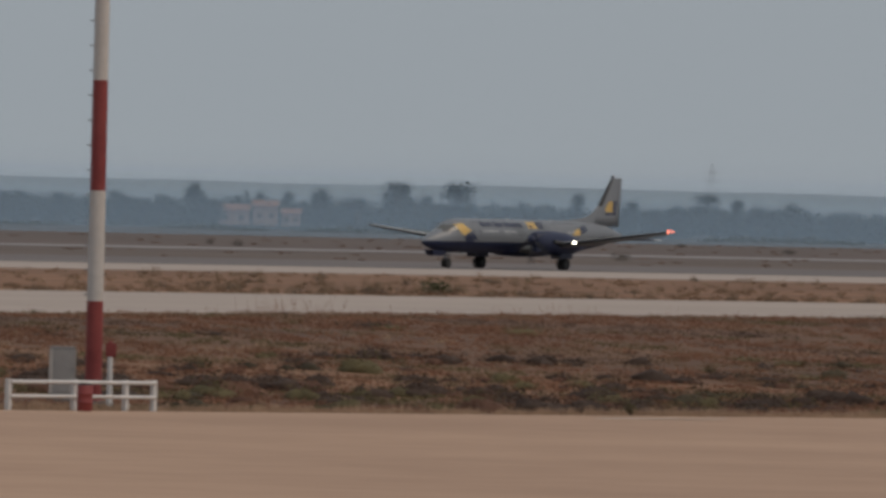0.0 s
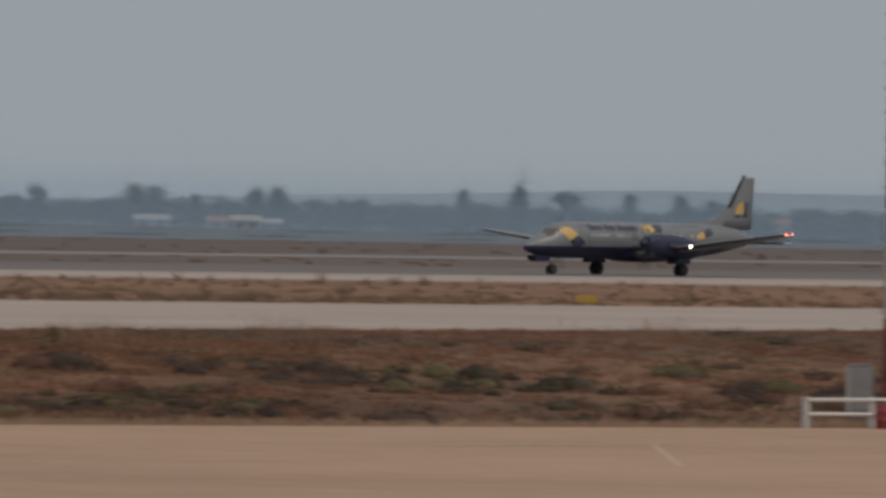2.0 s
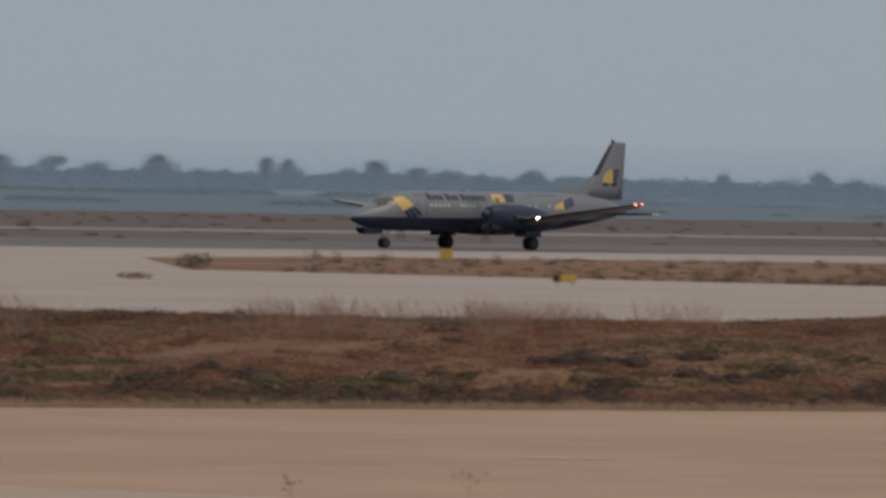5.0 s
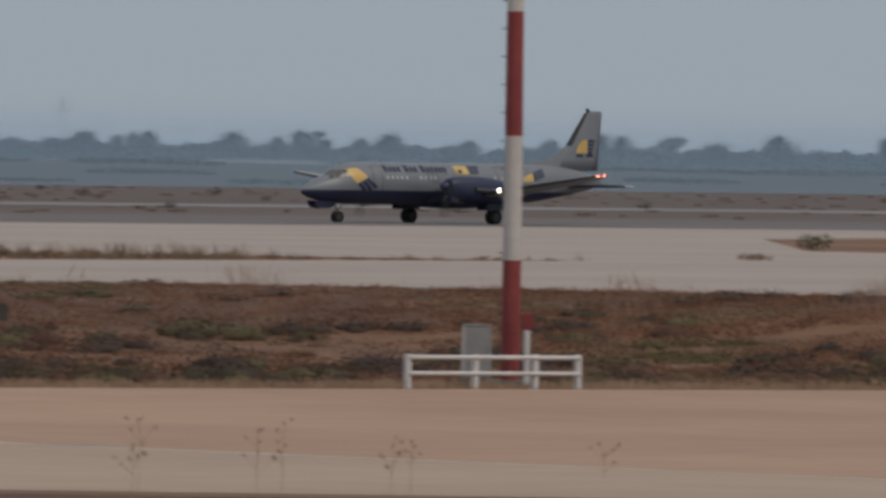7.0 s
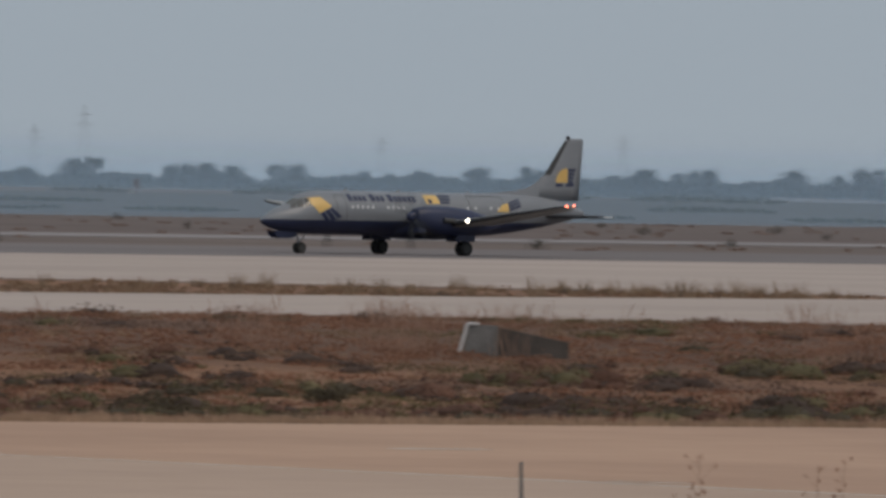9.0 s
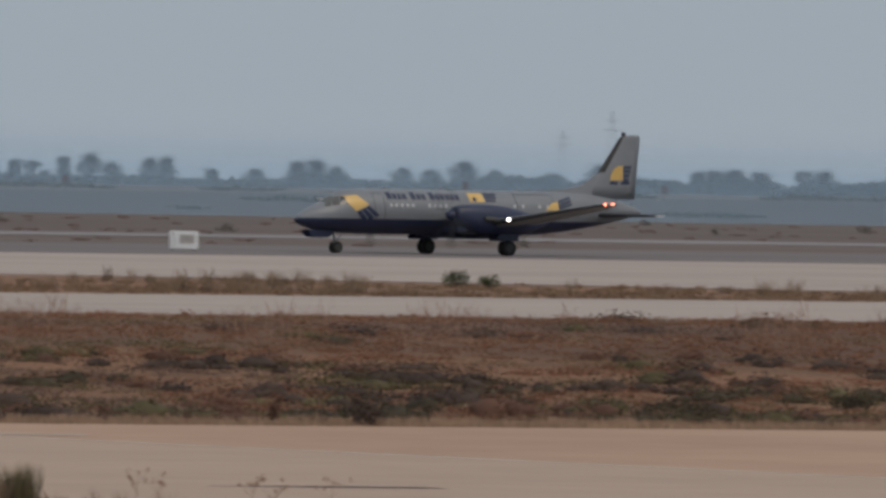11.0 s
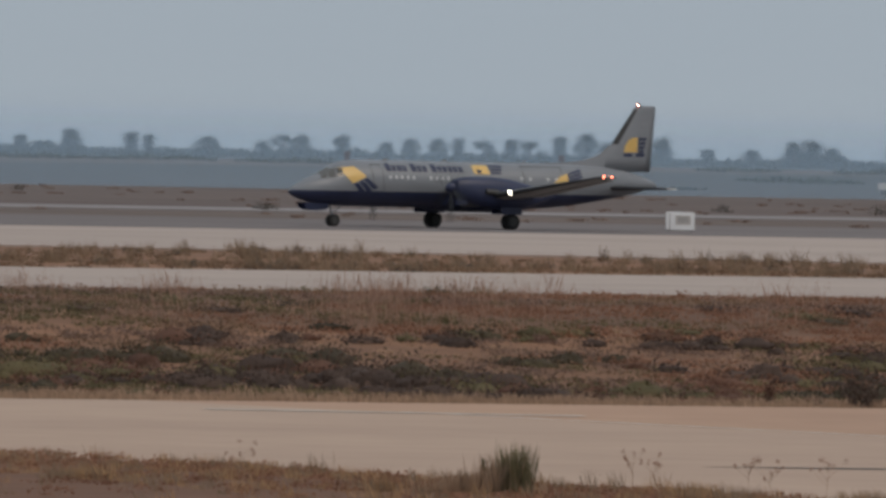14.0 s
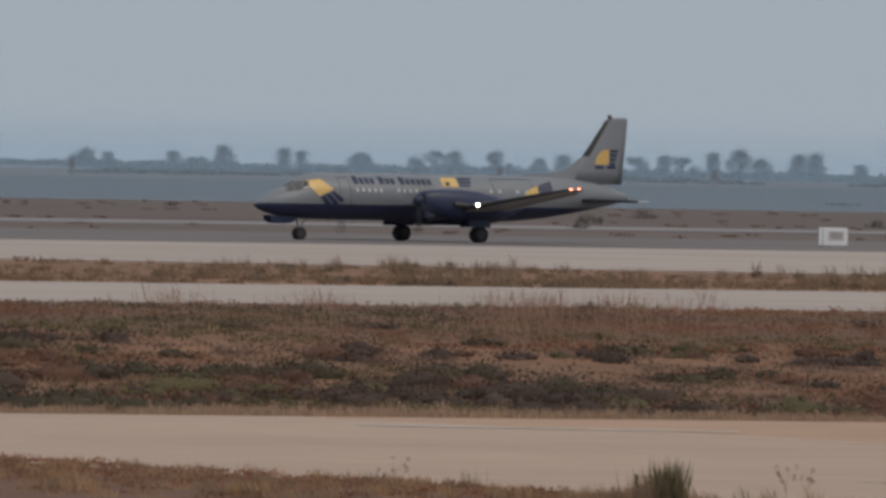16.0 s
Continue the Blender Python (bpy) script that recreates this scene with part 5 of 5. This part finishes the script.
def in_island(x, y):
    """The dry grass strips between taxiway and runway."""
    if x > 404 and 393 < y:
        return y < min(528 + (x - 560) * 0.004, 440 + (x - 404) * 1.09)
    if x < 341 and y > 376 + max(0.0, x - 290) * 0.27:
        return y < min(466, 392 + (341 - x) * 1.2) - 3
    return False


def one_bush(name, x, y, r, h, material, label, leaf=0.10, count=260):
    rng = np.random.default_rng(int(x * 7 + y))
    b = thing(name, (x, y, land(x, y)), label, "bush")
    cs = [(0.5 * r * math.cos(1.05 * k), 0.5 * r * math.sin(1.05 * k), h * rng.uniform(0.35, 0.62)) for k in range(6)]
    quad_object("foliage", leaves(rng, cs, [(r * 0.55, r * 0.55, h * 0.4)] * 6, [count // 4] * 6, leaf * 0.75), material, b)
    bm = bmesh.new()
    for k in range(4):
        a = 1.57 * k
        rod(bm, (0, 0, -0.05), (0.4 * r * math.cos(a), 0.4 * r * math.sin(a), h * 0.6), 0.03, 0.012, 5)
    part("stems", bm, M_BARK, b)


def build_tussock():
    x, y = 126.2, 191.4
    t = thing("grass_tussock", (x, y, land(x, y)), "tall olive grass tussock on the near verge", "grass tussock")
    rng = np.random.default_rng(4)
    tagged(quad_object("green_clump", blades_of(rng, [(0, 0, 0, 0.92), (0.12, 0.05, 0, 0.98), (-0.10, 0, 0, 0.8)], 210, 0.007, 0.13, 0.26), M_TUSSOCK, t), kind="stuff")
    tagged(quad_object("dry_clump", blades_of(rng, [(-0.20, 0.12, 0, 0.80), (-0.30, 0.2, 0, 0.75), (-0.62, 0.42, 0, 0.5), (-0.4, 0.2, 0, 0.6), (-0.85, 0.55, 0, 0.5), (-1.1, 0.7, 0, 0.42), (-1.4, 0.9, 0, 0.36), (0.25, -0.1, 0, 0.4)], 150, 0.005, 0.18, 0.3), M_STRAW, t), kind="stuff")
    quad_object("side_shoot", leaves(rng, [(-0.52, 0.34, 0.1 + 0.075 * k) for k in range(8)], [(0.07 - 0.006 * k, 0.07, 0.07) for k in range(8)], [16] * 8, 0.035), M_GREEN, t)


def build_weed_stalk(x, y, h, seed):
    """A dry branching stalk with small seed heads."""
    rng = np.random.default_rng(seed)
    t = thing("dry_stalk", (x, y, land(x, y)), "thin dry branching weed stalk with seed heads", "weed", "dry stalks")
    bm = bmesh.new()
    rod(bm, (0, 0, 0), (0.04, 0, h), 0.005, 0.003, 5)
    heads = [(0.04, 0, h)]
    for k in range(6):
        z0 = h * rng.uniform(0.35, 0.9)
        a = rng.uniform(0, 6.28)
        l = rng.uniform(0.15, 0.38)
        tip = (0.03 + l * math.cos(a), l * math.sin(a), z0 + l * 0.9)
        rod(bm, (0.03, 0, z0), tip, 0.0035, 0.002, 5)
        heads.append(tip)
    part("stem", bm, M_STRAW, t)
    tagged(quad_object("seed_heads", leaves(rng, heads, [(0.045, 0.045, 0.055)] * 7, [11] * 7, 0.024), M_HEATH, t), "tiny dry seed heads", kind="stuff")


# ---------------------------------------------------------------- far houses, pylons, marker boards
def build_kiosk(az, r):
    x, y, z = polar(az, r)
    k = thing("kiosk", (x, y, z - 0.05), "small white equipment kiosk on the dry field", "kiosk", turn=az - 90)
    part("wall", box(bmesh.new(), (0, 0, 1.1), (2.0, 1.8, 2.2), 0.03), M_FENCE, k)
    part("roof", box(bmesh.new(), (0, 0, 2.27), (2.3, 2.1, 0.14), 0.03), M_PALE, k)
    part("door", box(bmesh.new(), (0.45, -0.92, 1.0), (0.8, 0.06, 1.9), 0.02), M_CAB, k)


def build_house(az, r, w, h, d, wall, roof, label):
    x, y, z = polar(az, r)
    hs = thing("house", (x, y, z - 0.1), label, "house", "far houses", turn=az - 90)
    part("wall", box(bmesh.new(), (0, 0, h / 2), (w, d, h)), wall, hs)
    bm = bmesh.new()
    e = 0.35
    v = [bm.verts.new(p) for p in ((-w / 2 - e, -d / 2 - e, h), (w / 2 + e, -d / 2 - e, h), (w / 2 + e, d / 2 + e, h), (-w / 2 - e, d / 2 + e, h), (-w / 2 - e, 0, h + d * 0.22), (w / 2 + e, 0, h + d * 0.22))]
    for idx in ((0, 1, 5, 4), (2, 3, 4, 5), (0, 4, 3), (1, 2, 5), (3, 2, 1, 0)):
        bm.faces.new([v[k] for k in idx])
    part("roof", bm, roof, hs)
    n = max(2, int(w / 4))
    for k in range(n):
        part("window", box(bmesh.new(), (-w / 2 + w * (k + 0.5) / n, -d / 2 - 0.02, h * 0.55), (1.0, 0.08, 1.1)), M_BARK, hs)


def build_pylon(az, r, h, broad, label, solid=False):
    x, y, z = polar(az, r)
    p = thing("pylon", (x, y, z), label, "pylon", "far pylons", turn=az - 90)
    bm = bmesh.new()
    lv = [0, 0.25, 0.45, 0.6, 0.75, 0.88, 1.0]
    for sx in (-1, 1):
        for sy in (-1, 1):
            for a, b in zip(lv, lv[1:]):
                wa, wb = broad * (1 - 0.85 * a) / 2, broad * (1 - 0.85 * b) / 2
                rod(bm, (sx * wa, sy * wa, a * h), (sx * wb, sy * wb, b * h), 0.035, sides=4)
    for a, b in zip(lv, lv[1:]):
        wa, wb = broad * (1 - 0.85 * a) / 2, broad * (1 - 0.85 * b) / 2
        for s in (-1, 1):
            rod(bm, (s * wa, -wa, a * h), (-s * wb, -wb, b * h), 0.035, sides=4)
    part("lattice", bm, M_PALE, p)
    for zz, l in ((0.76, 2.6), (0.88, 2.0)):
        part("crossarm", rod(bmesh.new(), (-l, 0, zz * h), (l, 0, zz * h), 0.055, sides=4), M_PALE, p)


def build_marker(az, r, h):
    x, y, z = polar(az, r)
    m = thing("field_marker", (x, y, z), "dark orange marker board on a post in the far field", "marker", "far field markers", turn=az - 90)
    part("post", rod(bmesh.new(), (0, 0, 0), (0, 0, h * 0.6), 0.10, sides=6), M_BARK, m)
    part("board", box(bmesh.new(), (0, 0, h * 0.72), (1.0, 0.12, h * 0.56), 0.02), M_ORANGE, m, "dull orange board")
    part("foot", box(bmesh.new(), (-0.9, 0, h * 0.2), (1.0, 0.4, 0.35), 0.02), M_WALL, m, "pale foot block")


# ---------------------------------------------------------------- put it together
build_ground()
build_pavements()
build_cracks()
build_hills()
build_haze()
airliner = build_aircraft()

build_mast(40.365, 384.0, 0.265, 3.35)
build_rail_fence((40.76, 40.455, 40.213, 40.082), 0.3)
build_cabinet(40.51, 389.0, 0.86, 1.50)
build_red_post(40.288, 383.0, 2.15)
build_barrel(40.402, 374.6)
build_mast(49.24, 341.0, 0.265, 3.55)
build_rail_fence((49.72, 49.405, 49.125, 48.925), 0.3)
build_cabinet(49.40, 345.0, 0.86, 1.46)
build_red_post(49.165, 340.0, 2.15)

build_sign(449.5, 401.8, 1.0, 0.36, -0.07, M_YELLOW, "low yellow taxiway sign in dry grass")
build_sign(371.5, 386.0, 1.05, 0.32, 0.03, M_YELLOW, "low yellow and black taxiway sign on the taxiway edge", ((-0.48, -0.2, M_BLACK),))
build_sign(479.7, 508.2, 0.72, 0.62, -0.07, M_YELLOW, "square yellow taxiway sign at the grass tip")
build_white_box()
build_headwall()
build_floodlight_box()

build_trees()
for az, r, w, h, d, wall, roof, lab in (
        (39.73, 2700, 7, 3.8, 6, M_PINKWALL, M_ROOF, "pinkish far house with a tiled roof among trees"),
        (39.58, 2745, 5.5, 4.8, 6, M_PINKWALL, M_ROOF, "pinkish far house with a tiled roof among trees"),
        (39.46, 2690, 4.0, 3.3, 5, M_PINKWALL, M_ROOF, "pinkish far house with a tiled roof among trees"),
        (43.83, 2500, 7, 1.9, 5, M_WALL, M_WALL, "low pale far shed in a field"),
        (43.39, 2420, 5, 2.2, 5, M_WALL, M_WALL, "low white far shed in a field"),
        (43.50, 2500, 6, 1.9, 5, M_PINKWALL, M_ROOF, "low orange-brown far shed in a field"),
        (43.27, 2480, 4, 1.8, 4, M_WALL, M_WALL, "low pale far shed in a field"),
        (54.84, 1650, 5.0, 0.9, 4, M_WALL, M_WALL, "low white far building in a field"),
        (40.9, 2850, 8, 3.2, 6, M_PINKWALL, M_ROOF, "pinkish far house with a tiled roof among trees")):
    build_house(az, r, w, h, d, wall, roof, lab)
build_hedges()
build_hedgerows()
for az, r, h, b, lab in ((53.87, 3400, 22, 5, "faint hazy lattice pylon beyond the trees"), (54.10, 3500, 17, 4, "faint hazy lattice pylon beyond the trees"),
                         (52.48, 3500, 15, 4, "faint hazy lattice pylon beyond the trees"), (51.35, 3500, 17, 4, "faint hazy lattice pylon beyond the trees"),
                         (37.50, 3500, 20, 4, "faint hazy lattice pylon beyond the trees"), (42.10, 2950, 16, 5, "faint hazy lattice pylon beyond the trees")):
    build_pylon(az, r, h, b, lab)
for az in (57.42, 56.42, 54.55, 59.42, 53.62):
    build_marker(az, 2150, 2.9)
build_kiosk(38.345, 1850)

build_scrub()
build_plumes()
build_grass()
one_bush("green_bush", 511.3, 410.8, 0.95, 0.85, M_BUSH, "dense green bush beside the taxiway", 0.11, 300)
one_bush("green_bush", 400.6, 442.2, 1.0, 1.05, M_BUSH, "dark green bush at the tip of the grass strip", 0.10, 300)
one_bush("green_bush", 296.5, 417.0, 0.65, 0.85, M_BUSH, "round green bush on the grass strip", 0.09, 300)
one_bush("green_bush", 298.2, 417.0, 0.52, 0.62, M_BUSH, "small round green bush on the grass strip", 0.09, 240)
one_bush("green_bush", 288.3, 281.0, 0.45, 0.75, M_GREEN, "green bush standing in brown scrub", 0.08, 240)
one_bush("brown_bush", 182.6, 260.8, 0.55, 0.85, M_MAUVE, "dark brown bush at the apron edge", 0.08, 420)
one_bush("brown_bush", 181.0, 262.6, 0.18, 0.75, M_RUST, "slender red-brown bush at the apron edge", 0.06, 200)
one_bush("brown_bush", 200.4, 271.0, 1.15, 0.62, M_DARKBUSH, "broad dark olive bush by the apron", 0.08, 700)
one_bush("brown_bush", 211.0, 277.2, 0.7, 0.5, M_DARKBUSH, "dark olive bush by the apron", 0.08, 420)
one_bush("green_bush", 310.0, 240.9, 0.22, 0.5, M_GREEN, "small green bush on the apron edge", 0.06, 160)
one_bush("weed_clump", 356.7, 397.6, 0.9, 0.42, M_SCRUB, "low brown weed clump on the pavement", 0.08, 200)
rng_field = np.random.default_rng(17)
field = []
for k in range(44):
    az, y = rng_field.uniform(35.5, 61), rng_field.uniform(690, 1150)
    field.append((y / math.tan(radians(az)), y, rng_field.uniform(0.5, 1.2), rng_field.uniform(0.5, 1.1)))
shrubs("field_bushes", rng_field, field, M_FIELDBUSH, "scattered brown bushes, paled for haze, in the dry field beyond the runway", 0.11, 2.0)
low = []
for k in range(900):
    az, y = rng_field.uniform(35.5, 61), rng_field.uniform(680, 1180)
    x = y / math.tan(radians(az))
    if noise.noise((x / 60, y / 25, 8)) > -0.1 and not 700 < y - 0.117 * x < 745:
        low.append((x, y, rng_field.uniform(0.4, 1.0), rng_field.uniform(0.10, 0.30)))
shrubs("field_weeds", rng_field, low, M_UMBER, "low mauve-brown weeds in the dry field beyond the runway", 0.11, 0.9)
build_tussock()
for k, (az, r, h) in enumerate(((50.97, 229, 1.42), (50.30, 228, 1.40), (49.79, 226, 1.05), (47.36, 243, 0.45), (48.80, 243, 0.55), (46.53, 244, 0.6), (51.0, 226, 1.0), (50.42, 224, 1.35), (49.70, 223, 1.2),
                                (56.06, 232, 0.75), (55.96, 231, 0.6), (55.52, 231, 0.62), (55.42, 230, 0.5), (55.15, 232, 0.7), (57.9, 236, 0.5))):
    build_weed_stalk(r * math.cos(radians(az)), r * math.sin(radians(az)), h, 30 + k)


# ---------------------------------------------------------------- what moves
# seconds, place along the runway, small swing of the nose towards the apron (degrees)
ROLL = [
    (0, 767.4, 0.55),
    (0.5, 746.5, 0.36),
    (1, 725.8, 0.18),
    (1.5, 705.6, 0.01),
    (2, 685.7, -0.20),
    (2.5, 666.3, -0.33),
    (3, 647.4, -0.41),
    (3.5, 628.9, -0.35),
    (4, 611.0, -0.15),
    (4.5, 594.0, -0.09),
    (5, 577.6, -0.11),
    (5.2, 571.3, -0.07),
    (7.3, 510.6, 0.31),
    (7.5, 505.4, 0.35),
    (8, 492.8, 0.73),
    (8.5, 481.0, 0.96),
    (9, 470.0, 0.90),
    (9.5, 459.7, 0.60),
    (10, 450.0, 0.41),
    (10.2, 446.3, 0.36),
    (12.3, 415.1, -0.13),
    (12.5, 412.7, -0.18),
    (13, 406.9, -0.30),
    (13.5, 401.6, -0.34),
    (14, 397.2, -0.24),
    (14.5, 393.3, -0.16),
    (15, 389.9, -0.09),
    (15.5, 386.9, -0.09),
    (16, 384.3, -0.02),
]


def place_on_runway(t):
    """Cubic through the rows: how far along the runway the aircraft has rolled."""
    k = max(i for i in range(len(ROLL) - 1) if ROLL[i][0] <= t or i == 0)
    (t0, p0, _), (t1, p1, _) = ROLL[k], ROLL[k + 1]
    ta, pa, _ = ROLL[max(0, k - 1)]
    tb, pb, _ = ROLL[min(len(ROLL) - 1, k + 2)]
    m0 = (p1 - pa) / (t1 - ta)
    m1 = (pb - p0) / (tb - t0)
    d, s = t1 - t0, (t - t0) / (t1 - t0)
    return (2 * s ** 3 - 3 * s * s + 1) * p0 + (s ** 3 - 2 * s * s + s) * d * m0 + (3 * s * s - 2 * s ** 3) * p1 + (s ** 3 - s * s) * d * m1


def motions():
    walk(airliner, [(t, pose(x, RUNWAY_Y, 0.0, 0, 0, 180 + turn)) for t, x, turn in ROLL])
    times = [k / 30 for k in range(481)]
    for prop in PROPS:
        at = prop.matrix_basis.translation.copy()
        walk(prop, [(t, pose(*at, 88.0 * k)) for k, t in enumerate(times)])
    # the drum added round the bulb turns once in 1.07 s; its slit faces the apron at 12.965 s
    for drum in BEACON:
        at = drum.matrix_basis.translation.copy()
        walk(drum, [(t, pose(*at, 0, 0, 55 - (t - 12.965) / 1.07 * 360)) for t in times])
    for ob, radius, at in WHEELS:
        angle, rows, last = 0.0, [], place_on_runway(0)
        for t in times:
            here = place_on_runway(t)
            angle += min(80.0, math.degrees((last - here) / radius))
            last = here
            rows.append((t, pose(*at, 0, angle % 360, 0)))
        walk(ob, rows)


motions()
